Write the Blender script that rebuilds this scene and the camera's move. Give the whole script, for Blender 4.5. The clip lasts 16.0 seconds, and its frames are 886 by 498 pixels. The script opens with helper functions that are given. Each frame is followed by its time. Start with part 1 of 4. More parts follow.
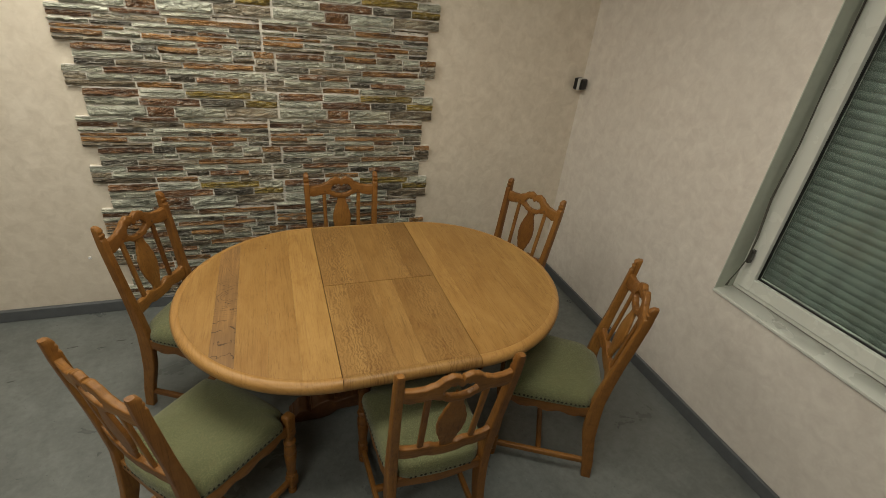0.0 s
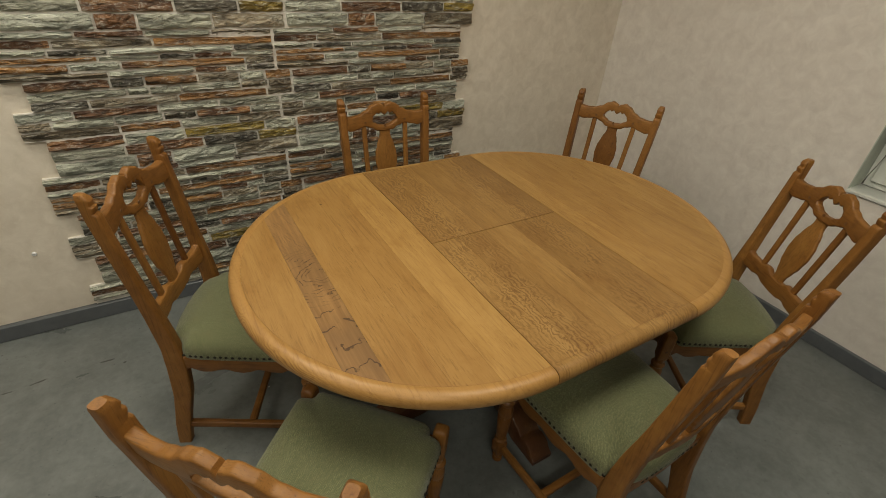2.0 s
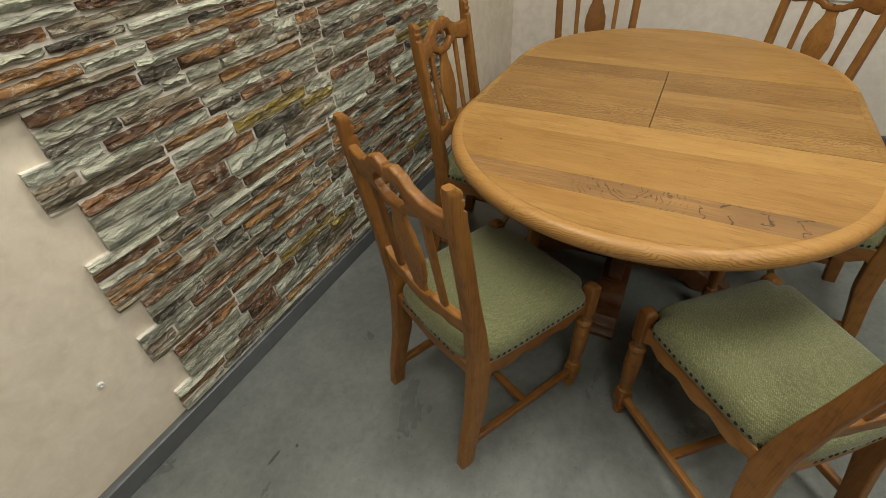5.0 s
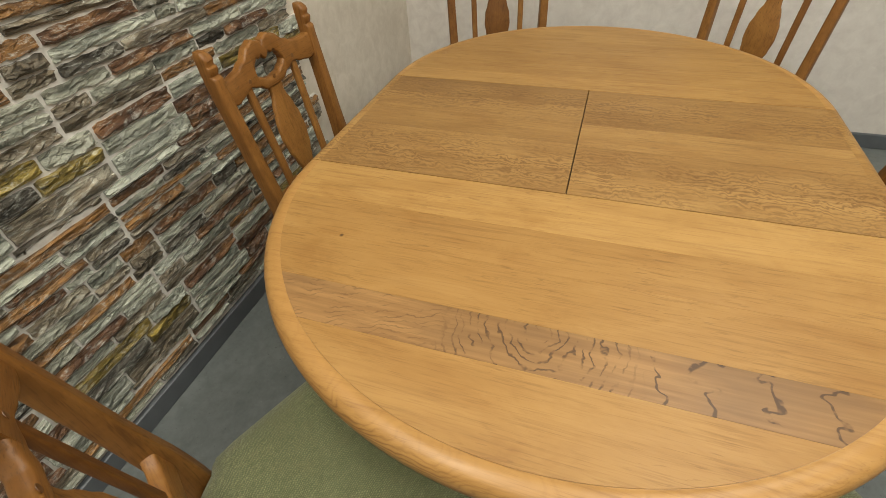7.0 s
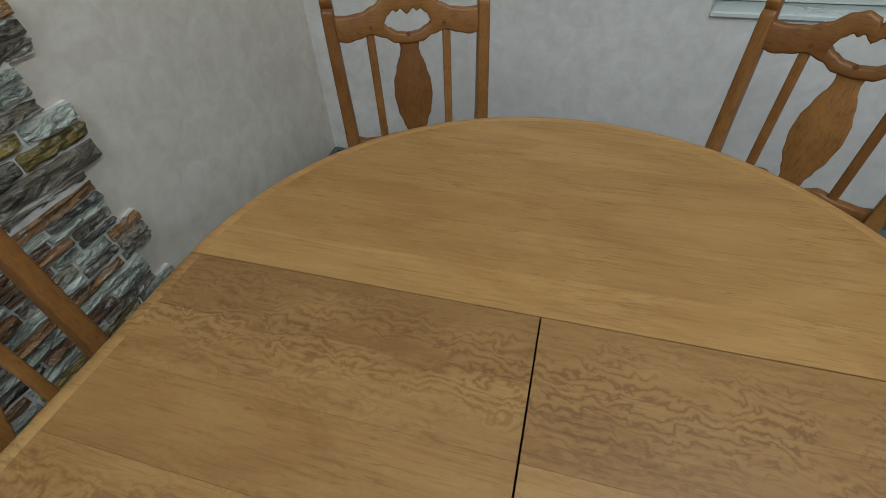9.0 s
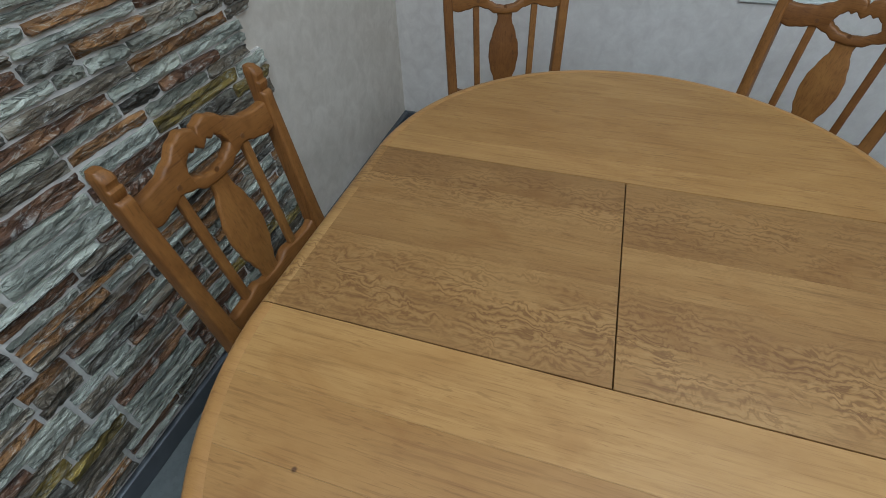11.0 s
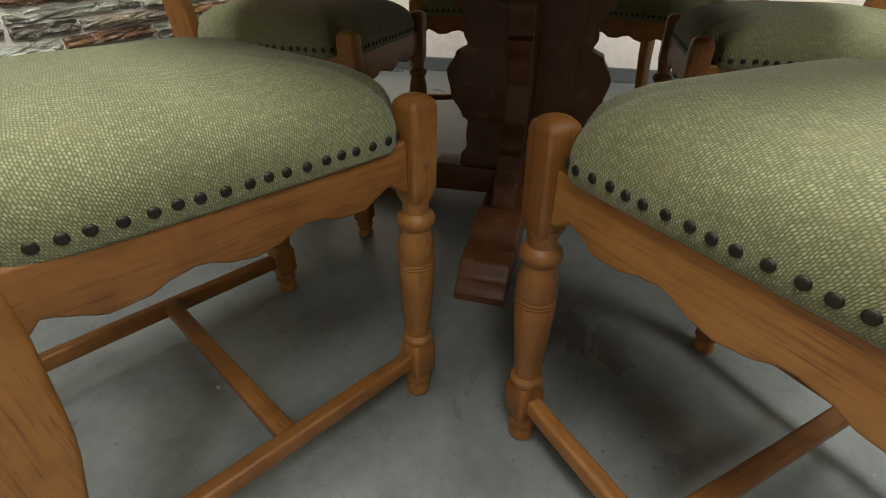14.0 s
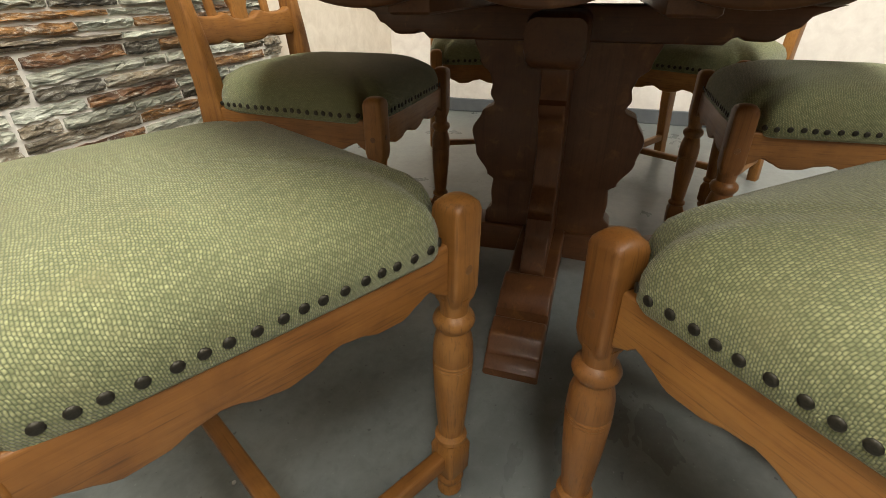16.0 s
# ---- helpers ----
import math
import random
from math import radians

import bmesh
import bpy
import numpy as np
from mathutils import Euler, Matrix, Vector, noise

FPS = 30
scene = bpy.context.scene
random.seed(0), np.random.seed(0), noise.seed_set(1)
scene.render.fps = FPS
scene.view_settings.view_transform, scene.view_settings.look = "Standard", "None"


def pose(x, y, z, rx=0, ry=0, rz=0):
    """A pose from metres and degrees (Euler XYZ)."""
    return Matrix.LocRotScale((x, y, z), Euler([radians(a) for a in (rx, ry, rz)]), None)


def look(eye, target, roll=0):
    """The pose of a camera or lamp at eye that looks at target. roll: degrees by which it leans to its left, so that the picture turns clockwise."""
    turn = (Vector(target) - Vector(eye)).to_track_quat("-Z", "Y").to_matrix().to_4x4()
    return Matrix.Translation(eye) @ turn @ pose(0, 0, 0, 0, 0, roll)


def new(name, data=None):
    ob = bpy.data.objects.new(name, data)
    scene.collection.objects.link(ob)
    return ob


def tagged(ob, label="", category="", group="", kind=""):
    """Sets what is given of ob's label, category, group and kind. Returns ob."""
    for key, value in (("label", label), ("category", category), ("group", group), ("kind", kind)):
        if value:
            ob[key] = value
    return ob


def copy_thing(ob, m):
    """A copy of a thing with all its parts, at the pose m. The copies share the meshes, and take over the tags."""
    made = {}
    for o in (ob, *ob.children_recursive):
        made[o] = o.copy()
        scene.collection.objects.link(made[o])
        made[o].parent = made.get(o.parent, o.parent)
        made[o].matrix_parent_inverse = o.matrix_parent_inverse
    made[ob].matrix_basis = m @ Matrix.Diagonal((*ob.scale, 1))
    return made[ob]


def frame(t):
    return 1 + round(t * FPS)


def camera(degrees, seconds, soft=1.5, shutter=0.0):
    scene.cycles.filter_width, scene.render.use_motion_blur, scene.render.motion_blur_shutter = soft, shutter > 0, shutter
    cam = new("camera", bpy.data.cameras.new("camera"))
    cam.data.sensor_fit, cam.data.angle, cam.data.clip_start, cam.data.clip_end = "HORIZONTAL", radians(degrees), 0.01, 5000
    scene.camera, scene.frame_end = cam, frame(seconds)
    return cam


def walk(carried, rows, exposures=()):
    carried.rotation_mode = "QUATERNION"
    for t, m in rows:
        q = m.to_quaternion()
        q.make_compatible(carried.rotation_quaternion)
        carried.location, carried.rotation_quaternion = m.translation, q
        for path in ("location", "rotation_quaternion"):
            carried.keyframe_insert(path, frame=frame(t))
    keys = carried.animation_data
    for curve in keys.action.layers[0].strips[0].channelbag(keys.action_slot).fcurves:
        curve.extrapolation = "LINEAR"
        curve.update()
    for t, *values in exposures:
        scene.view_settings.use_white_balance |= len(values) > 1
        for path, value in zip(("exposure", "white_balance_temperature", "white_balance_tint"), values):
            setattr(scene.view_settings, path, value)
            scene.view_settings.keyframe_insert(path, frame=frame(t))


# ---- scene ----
cam = camera(87.1, 16.0, soft=0.5)
PATH = [
    (0, (-0.423, -1.769, 1.929), (0.236, -0.145, 0.966), 6.3),
    (0.5, (-0.511, -1.638, 1.911), (0.167, -0.028, 0.937), 6.4),
    (1, (-0.728, -1.485, 1.804), (-0.011, 0.109, 0.832), 6.7),
    (1.5, (-0.809, -1.295, 1.632), (-0.048, 0.258, 0.628), 6.3),
    (2, (-0.895, -1.067, 1.547), (0.012, 0.332, 0.444), 4.6),
    (2.5, (-1.053, -0.844, 1.486), (0.005, 0.362, 0.292), 2.7),
    (3, (-1.248, -0.744, 1.442), (-0.084, 0.302, 0.197), 0.7),
    (3.5, (-1.46, -0.674, 1.423), (-0.189, 0.225, 0.167), -1.1),
    (4, (-1.63, -0.463, 1.417), (-0.311, 0.353, 0.154), -2.1),
    (4.2, (-1.671, -0.352, 1.41), (-0.347, 0.458, 0.148), -2.6),
    (5.25, (-1.685, -0.035, 1.378), (-0.313, 0.665, 0.088), -3.1),
    (6.3, (-1.368, -0.011, 1.343), (0.036, 0.56, 0.038), -3.6),
    (6.5, (-1.282, -0.013, 1.334), (0.121, 0.543, 0.021), -3.7),
    (7, (-1.054, -0.045, 1.296), (0.348, 0.48, -0.03), -3.7),
    (7.5, (-0.867, -0.06, 1.288), (0.526, 0.429, -0.061), -3.6),
    (8, (-0.585, -0.04, 1.277), (0.786, 0.396, -0.112), -3.1),
    (8.5, (-0.329, -0.033, 1.252), (1.061, 0.396, -0.121), -3.1),
    (9.6, (-0.10, 0.04, 1.32), (1.272, 0.487, -0.065), -2.75),
    (10.8, (-0.508, 0.113, 1.365), (0.846, 0.577, -0.032), -2.4),
    (11, (-0.644, 0.1, 1.365), (0.708, 0.566, -0.034), -2.0),
    (11.5, (-0.918, -0.009, 1.301), (0.455, 0.454, -0.077), -1.0),
    (12, (-1.114, -0.131, 1.147), (0.32, 0.352, -0.161), -0.4),
    (12.5, (-1.103, -0.177, 0.945), (0.444, 0.313, -0.224), 0.6),
    (13, (-1.148, -0.175, 0.801), (0.43, 0.315, -0.326), 0.6),
    (13.5, (-1.171, -0.169, 0.702), (0.43, 0.321, -0.393), 0.5),
    (14, (-1.161, -0.169, 0.591), (0.456, 0.315, -0.482), 0.1),
    (14.5, (-1.172, -0.162, 0.506), (0.455, 0.322, -0.551), -0.2),
    (15, (-1.166, -0.162, 0.488), (0.483, 0.304, -0.542), -0.1),
    (15.5, (-1.102, -0.14, 0.594), (0.563, 0.336, -0.408), -0.3),
    (16, (-1.091, -0.111, 0.644), (0.565, 0.43, -0.338), -0.4),
]
walk(cam, [(t, look(eye, target, roll)) for t, eye, target, roll in PATH], [
    (0.0, -1.54, 6850, 8), (2.0, -1.48, 6950, 8), (3.0, -1.25, 6850, 8), (4.0, -1.11, 6800, 8), (6.3, -0.98, 6600, 8), (7.0, -0.86, 6500, 8), (7.5, -0.93, 6150, 7), (8.0, -1.22, 5750, 6), (8.5, -1.38, 5400, 4),
    (10.8, -1.43, 4950, 6), (11.5, -1.33, 5050, 7), (12.0, -1.28, 5150, 7), (12.5, -1.13, 5200, 7), (13.0, -0.85, 5700, 9), (13.5, -0.68, 5850, 9), (14.0, -0.16, 6150, 10), (15.0, 0.50, 6450, 10), (16.0, 0.32, 6450, 10)])

# ---- light ----
world = bpy.data.worlds.new("room_world")
scene.world = world
world.use_nodes = True
world.node_tree.nodes["Background"].inputs[0].default_value = (0.6, 0.65, 0.7, 1)
world.node_tree.nodes["Background"].inputs[1].default_value = 0.03

# assumed lamps out of view, number and places chosen to light the room
LAMP_COLOUR = (1.0, 0.965, 0.86)
LAMPS = [(0.05, -0.8), (-1.1, 0.45), (-1.5, -2.3), (-2.4, -0.6)]
LAMP_WATTS = [46.0, 50.0, 58.0, 32.0]
CEILING, NORTH, EAST, WEST, SOUTH = 2.75, 1.085, 1.63, -3.4, -3.8
for (lx, ly), watts in zip(LAMPS, LAMP_WATTS):
    area = bpy.data.lights.new("added_panel_light", "AREA")
    area.shape, area.size, area.size_y = "RECTANGLE", 1.15, 0.5
    area.energy, area.color = watts, LAMP_COLOUR
    new("added_panel_light", area).matrix_world = pose(lx, ly, CEILING - 0.06)


# ---- materials ----
class Nodes:
    """A short way to write node materials."""

    def __init__(self, name, rough=0.5, metal=0.0):
        self.mat = bpy.data.materials.new(name)
        self.mat.use_nodes = True
        self.tree = self.mat.node_tree
        self.bsdf = self.tree.nodes["Principled BSDF"]
        self.bsdf.inputs["Roughness"].default_value = rough
        self.bsdf.inputs["Metallic"].default_value = metal
        self.co = self.add("ShaderNodeTexCoord").outputs["Object"]

    def add(self, kind, **values):
        n = self.tree.nodes.new(kind)
        for key, value in values.items():
            n.inputs[key.replace("_", " ")].default_value = value
        return n

    def put(self, value, socket):
        if isinstance(value, (int, float)):
            socket.default_value = value
        elif isinstance(value, tuple):
            socket.default_value = value if len(value) == len(socket.default_value) else (*value, 1)
        else:
            self.tree.links.new(value, socket)

    def math(self, op, a, b=0.0, c=0.0):
        n = self.add("ShaderNodeMath")
        n.operation = op
        for i, v in enumerate((a, b, c)):
            self.put(v, n.inputs[i])
        return n.outputs[0]

    def scaled(self, sx, sy, sz, shift=None, co=None):
        n = self.add("ShaderNodeMapping")
        self.put(co or self.co, n.inputs["Vector"])
        n.inputs["Scale"].default_value = (sx, sy, sz)
        if shift is not None:
            self.put(shift, n.inputs["Location"])
        return n.outputs[0]

    def noise(self, vector, scale, detail=4.0, rough=0.55, distort=0.0):
        n = self.add("ShaderNodeTexNoise", Scale=scale, Detail=detail, Roughness=rough, Distortion=distort)
        self.put(vector, n.inputs["Vector"])
        return n.outputs["Fac"]

    def span(self, value, a, b, lo=0.0, hi=1.0):
        n = self.add("ShaderNodeMapRange")
        for i, v in enumerate((value, a, b, lo, hi)):
            self.put(v, n.inputs[i])
        return n.outputs[0]

    def mix(self, fac, a, b, blend="MIX"):
        n = self.add("ShaderNodeMix")
        n.data_type, n.blend_type = "RGBA", blend
        self.put(fac, n.inputs[0]), self.put(a, n.inputs[6]), self.put(b, n.inputs[7])
        return n.outputs[2]

    def random(self):
        return self.add("ShaderNodeObjectInfo").outputs["Random"]

    def shift(self, amount=9.0):
        n = self.add("ShaderNodeCombineXYZ")
        r = self.random()
        self.put(self.math("MULTIPLY", r, amount), n.inputs[0])
        self.put(self.math("MULTIPLY", r, amount * 1.7), n.inputs[1])
        self.put(self.math("MULTIPLY", r, amount * 0.6), n.inputs[2])
        return n.outputs[0]

    def colour(self, value):
        self.put(value, self.bsdf.inputs["Base Color"])

    def rough(self, value):
        self.put(value, self.bsdf.inputs["Roughness"])

    def bump(self, height, distance, strength=1.0):
        n = self.add("ShaderNodeBump", Strength=strength, Distance=distance)
        self.put(height, n.inputs["Height"])
        self.put(n.outputs[0], self.bsdf.inputs["Normal"])


def plain(name, colour, rough=0.5, metal=0.0, vary=0.12, scale=20.0):
    m = Nodes(name, rough, metal)
    n = m.noise(m.scaled(1, 1, 1), scale, 4.0)
    dark = tuple(c * (1 - vary) for c in colour)
    m.colour(m.mix(m.span(n, 0.35, 0.65), dark, colour))
    m.rough(m.span(n, 0.3, 0.7, max(rough - 0.06, 0.02), rough + 0.06))
    return m.mat


def wood(name, axis, pale, deep, pore, figure=0.35, rough=0.36, tint=0.25, rings=26.0, extras=(), grit=0.3, sheen=0.38):
    """Oiled oak, its grain along one axis of the object."""
    m = Nodes(name, rough)
    along, across = (1.6, 15.0)
    s = [across] * 3
    s["xyz".index(axis)] = along
    shift = m.shift()
    v = m.scaled(*s, shift=shift)
    fine = [x * 9 for x in s]
    fine["xyz".index(axis)] = along * 3.4
    fibre = m.noise(m.scaled(*fine, shift=shift), 1.0, 3.0, 0.6)
    tiny = [x * 30 for x in s]
    tiny["xyz".index(axis)] = along * 9
    pit = m.noise(m.scaled(*tiny, shift=shift), 1.0, 2.0, 0.6)
    slow = m.noise(v, 0.34, 3.0, 0.5, 0.6)
    wave = m.math("SINE", m.math("MULTIPLY", slow, rings))
    band = m.span(wave, -0.2, 1.0)
    broad = m.noise(m.scaled(*[x * 0.22 for x in s], shift=shift), 1.0, 2.0)
    base = m.mix(m.span(broad, 0.3, 0.7), pale, deep)
    base = m.mix(m.math("MULTIPLY", band, figure), base, deep)
    base = m.mix(m.span(fibre, 0.38, 0.66, 0.0, 0.3), base, deep)
    pores = m.span(fibre, 0.56, 0.74)
    pores = m.math("MULTIPLY", pores, m.span(wave, -0.6, 0.8, 0.12, 0.36 + grit * 0.3))
    base = m.mix(pores, base, pore)
    base = m.mix(m.span(pit, 0.55, 0.74, 0.0, grit), base, pore)
    base = m.mix(m.span(pit, 0.42, 0.28, 0.0, 0.3), base, pale)
    for extra in extras:
        base = extra(m, base)
    r = m.random()
    base = m.mix(m.math("MULTIPLY", r, tint), base, deep, "MULTIPLY")
    m.colour(base)
    m.bsdf.inputs["Specular IOR Level"].default_value = sheen
    m.rough(m.math("ADD", rough - 0.08, m.math("MULTIPLY", fibre, 0.22)))
    m.bump(m.math("SUBTRACT", 1.0, m.math("ADD", pores, m.math("MULTIPLY", m.span(pit, 0.5, 0.75), 0.5))), 0.0004, 0.35)
    return m.mat


def worn(m, base):
    """Soft cloudy staining and a little wear in the lacquer."""
    cloud = m.noise(m.scaled(1, 1, 1), 24.0, 4.0, 0.6, 0.4)
    base = m.mix(m.span(cloud, 0.48, 0.72, 0.0, 0.45), base, (0.5, 0.42, 0.36), "MULTIPLY")
    return m.mix(m.span(cloud, 0.42, 0.25, 0.0, 0.3), base, (0.44, 0.22, 0.06))


def flame(m, base):
    """Rippled dark figure along one side of the leaf boards."""
    sep = m.add("ShaderNodeSeparateXYZ")
    m.put(m.co, sep.inputs[0])
    swirl = m.noise(m.scaled(26, 20, 1), 1.0, 3.0, 0.6, 0.6)
    line = m.math("SINE", m.math("ADD", m.math("MULTIPLY", sep.outputs[0], 420.0), m.math("MULTIPLY", swirl, 32.0)))
    near = m.span(m.math("ABSOLUTE", m.math("ADD", sep.outputs[0], 0.165)), 0.03, 0.13, 1.0, 0.12)
    far = m.span(m.math("ABSOLUTE", m.math("SUBTRACT", sep.outputs[0], 0.15)), 0.02, 0.12, 0.8, 0.12)
    gate = m.span(m.noise(m.scaled(18, 11, 1), 1.0, 4.0, 0.6), 0.36, 0.52)
    where = m.math("MULTIPLY", m.math("MAXIMUM", near, far), gate)
    base = m.mix(m.math("MULTIPLY", m.math("MULTIPLY", m.span(line, -0.3, -0.95), where), 0.22), base, (0.50, 0.32, 0.125))
    return m.mix(m.math("MULTIPLY", m.math("MULTIPLY", m.span(line, 0.2, 0.95), where), 0.68), base, (0.15, 0.07, 0.02))


def cathedral(m, base):
    """Strong dark growth lines on the rounded edge of one table end."""
    sep = m.add("ShaderNodeSeparateXYZ")
    m.put(m.co, sep.inputs[0])
    warp = m.noise(m.scaled(11, 11, 26), 1.0, 2.0, 0.5, 0.7)
    line = m.math("SINE", m.math("ADD", m.math("MULTIPLY", sep.outputs[2], 1150.0), m.math("ADD", m.math("MULTIPLY", m.math("ABSOLUTE", m.math("ADD", sep.outputs[1], 0.12)), 210.0), m.math("MULTIPLY", warp, 40.0))))
    gate = m.math("MULTIPLY", m.span(sep.outputs[0], -0.55, -0.75), m.span(m.noise(m.scaled(5, 5, 9), 1.0, 2.0), 0.34, 0.5, 0.25, 1.0))
    gate = m.math("MULTIPLY", gate, m.span(sep.outputs[2], 0.749, 0.738, 0.15, 1.0))
    base = m.mix(m.math("MULTIPLY", m.math("MULTIPLY", m.span(line, 0.35, 0.95), gate), 0.52), base, (0.12, 0.05, 0.015))
    return m.mix(m.math("MULTIPLY", m.math("MULTIPLY", m.span(line, -0.4, -1.0), gate), 0.25), base, (0.55, 0.33, 0.12))


def fleck(m, base):
    """Long dark streaks along the grain, short pore dashes and soft pale and dark clouds."""
    shift = m.shift()
    soft = m.noise(m.scaled(11, 5, 1, shift=shift), 1.0, 5.0, 0.62, 0.6)
    base = m.mix(m.span(soft, 0.50, 0.70, 0.0, 0.6), base, (0.70, 0.60, 0.48), "MULTIPLY")
    base = m.mix(m.span(soft, 0.46, 0.30, 0.0, 0.3), base, (0.53, 0.325, 0.115))
    streak = m.noise(m.scaled(70, 6, 1, shift=shift), 1.0, 4.0, 0.68, 0.9)
    base = m.mix(m.span(streak, 0.54, 0.74, 0.0, 0.34), base, (0.215, 0.108, 0.032))
    where = m.span(m.noise(m.scaled(9, 7, 1, shift=shift), 1.0, 2.0), 0.42, 0.6)
    dash = m.noise(m.scaled(210, 26, 1, shift=shift), 1.0, 2.0, 0.5, 0.6)
    base = m.mix(m.math("MULTIPLY", m.span(dash, 0.58, 0.68), m.math("MULTIPLY", where, 0.4)), base, (0.15, 0.07, 0.02))
    broad = m.noise(m.scaled(26, 2.2, 1, shift=shift), 1.0, 3.0, 0.6, 0.4)
    return m.mix(m.span(broad, 0.5, 0.68, 0.0, 0.32), base, (0.30, 0.155, 0.046))


def knot(m, base):
    """A small dark knot in one board."""
    d = m.add("ShaderNodeVectorMath")
    d.operation = "DISTANCE"
    m.put(m.co, d.inputs[0])
    d.inputs[1].default_value = (-0.488, 0.366, 0.75)
    return m.mix(m.span(d.outputs["Value"], 0.002, 0.005, 0.85, 0.0), base, (0.06, 0.025, 0.01))


PALE, DEEP, PORE = (0.45, 0.260, 0.082), (0.35, 0.190, 0.055), (0.17, 0.078, 0.022)
top_wood = wood("honey_oak_top", "y", PALE, DEEP, PORE, 0.4, 0.45, 0.22, extras=(fleck, knot), grit=0.35, sheen=0.36)
leaf_wood = wood("honey_oak_leaf", "y", (0.41, 0.24, 0.079), (0.300, 0.164, 0.051), (0.12, 0.058, 0.02), 0.45, 0.43, 0.32, 40.0, (fleck, flame), 0.38, 0.36)
# slightly darker tone for the northern half of the leaf
darker_leaf_wood = wood("darker_oak_leaf", "y", (0.380, 0.218, 0.070), (0.276, 0.148, 0.046), (0.11, 0.052, 0.018), 0.45, 0.43, 0.32, 40.0, (fleck, flame), 0.38, 0.36)
rim_wood = wood("honey_oak_rim", "y", (0.455, 0.252, 0.080), (0.36, 0.186, 0.052), (0.15, 0.066, 0.019), 0.6, 0.38, 0.1, 130.0, (cathedral,), 0.3, 0.45)
C_PALE, C_DEEP, C_PORE = (0.375, 0.178, 0.043), (0.225, 0.092, 0.019), (0.075, 0.028, 0.007)
oak_x = wood("chair_oak_x", "x", C_PALE, C_DEEP, C_PORE, 0.42, 0.42, 0.4, grit=0.55, extras=(worn,), sheen=0.4)
oak_y = wood("chair_oak_y", "y", C_PALE, C_DEEP, C_PORE, 0.42, 0.42, 0.4, grit=0.55, extras=(worn,), sheen=0.4)
oak_z = wood("chair_oak_z", "z", C_PALE, C_DEEP, C_PORE, 0.42, 0.42, 0.4, grit=0.55, extras=(worn,), sheen=0.4)
pin_wood = plain("dark_dowel_oak", (0.17, 0.072, 0.02), 0.4, vary=0.3, scale=300)
# red-brown pedestal oak, with the shade under the table top in its colour
D_PALE, D_DEEP, D_PORE = (0.165, 0.070, 0.028), (0.095, 0.038, 0.015), (0.04, 0.016, 0.007)
base_x = wood("pedestal_oak_x", "x", D_PALE, D_DEEP, D_PORE, 0.4, 0.35, 0.3, grit=0.2, extras=(worn,))
base_y = wood("pedestal_oak_y", "y", D_PALE, D_DEEP, D_PORE, 0.4, 0.35, 0.3, grit=0.2, extras=(worn,))
base_z = wood("pedestal_oak_z", "z", D_PALE, D_DEEP, D_PORE, 0.4, 0.35, 0.3, grit=0.2, extras=(worn,))


def figured_strip():
    """One oak board with dark, wandering cathedral grain."""
    m = Nodes("figured_oak_strip", 0.44)
    m.bsdf.inputs["Specular IOR Level"].default_value = 0.42
    sep = m.add("ShaderNodeSeparateXYZ")
    m.put(m.co, sep.inputs[0])
    x, y = m.math("ADD", sep.outputs[0], 0.602), sep.outputs[1]
    warp = m.noise(m.scaled(22, 22, 1), 1.0, 3.0, 0.55)
    patchy = m.noise(m.scaled(34, 26, 1), 1.0, 3.0, 0.6)
    # nested arches hanging from the inner edge of the board
    off = m.math("ADD", y, 0.018)
    far = m.math("SQRT", m.math("ADD", m.math("POWER", m.math("ABSOLUTE", off), 2.0), m.math("MULTIPLY", m.math("POWER", m.math("ABSOLUTE", x), 2.0), 0.55)))
    arch = m.math("SINE", m.math("ADD", m.math("MULTIPLY", far, 480.0), m.math("MULTIPLY", warp, 22.0)))
    near = m.span(m.math("ABSOLUTE", off), 0.10, 0.15, 1.0, 0.0)
    arches = m.math("MULTIPLY", m.math("MULTIPLY", m.span(arch, 0.6, 1.0), near), m.span(patchy, 0.42, 0.56))
    # dark hooks crossing the board further along
    bend = m.noise(m.scaled(24, 17, 1), 1.0, 2.0, 0.5, 0.5)
    hook = m.math("SINE", m.math("ADD", m.math("MULTIPLY", y, 92.0), m.math("MULTIPLY", bend, 11.0)))
    gate = m.math("MULTIPLY", m.span(patchy, 0.40, 0.50), m.span(y, -0.11, -0.14))
    hooks = m.math("MULTIPLY", m.span(hook, 0.91, 0.98), gate)
    # fine slanting lines at the other end
    slant = m.math("SINE", m.math("ADD", m.math("MULTIPLY", m.math("ADD", x, m.math("MULTIPLY", y, 0.28)), 620.0), m.math("MULTIPLY", warp, 24.0)))
    slants = m.math("MULTIPLY", m.math("MULTIPLY", m.span(slant, 0.5, 1.0), m.span(y, 0.08, 0.14)), m.span(patchy, 0.42, 0.6, 0.0, 0.55))
    lines = m.math("MAXIMUM", m.math("MAXIMUM", arches, hooks), slants)
    fibre = m.noise(m.scaled(150, 6, 10), 1.0, 3.0)
    tone = m.noise(m.scaled(14, 5, 1), 1.0, 3.0)
    base = m.mix(m.span(fibre, 0.35, 0.7), (0.33, 0.180, 0.066), (0.225, 0.116, 0.041))
    base = m.mix(m.span(tone, 0.42, 0.62, 0.0, 0.55), base, (0.165, 0.090, 0.038))
    m.colour(m.mix(m.math("MULTIPLY", lines, 0.85), base, (0.05, 0.024, 0.011)))
    m.bump(fibre, 0.0004, 0.4)
    return m.mat


strip_wood = figured_strip()


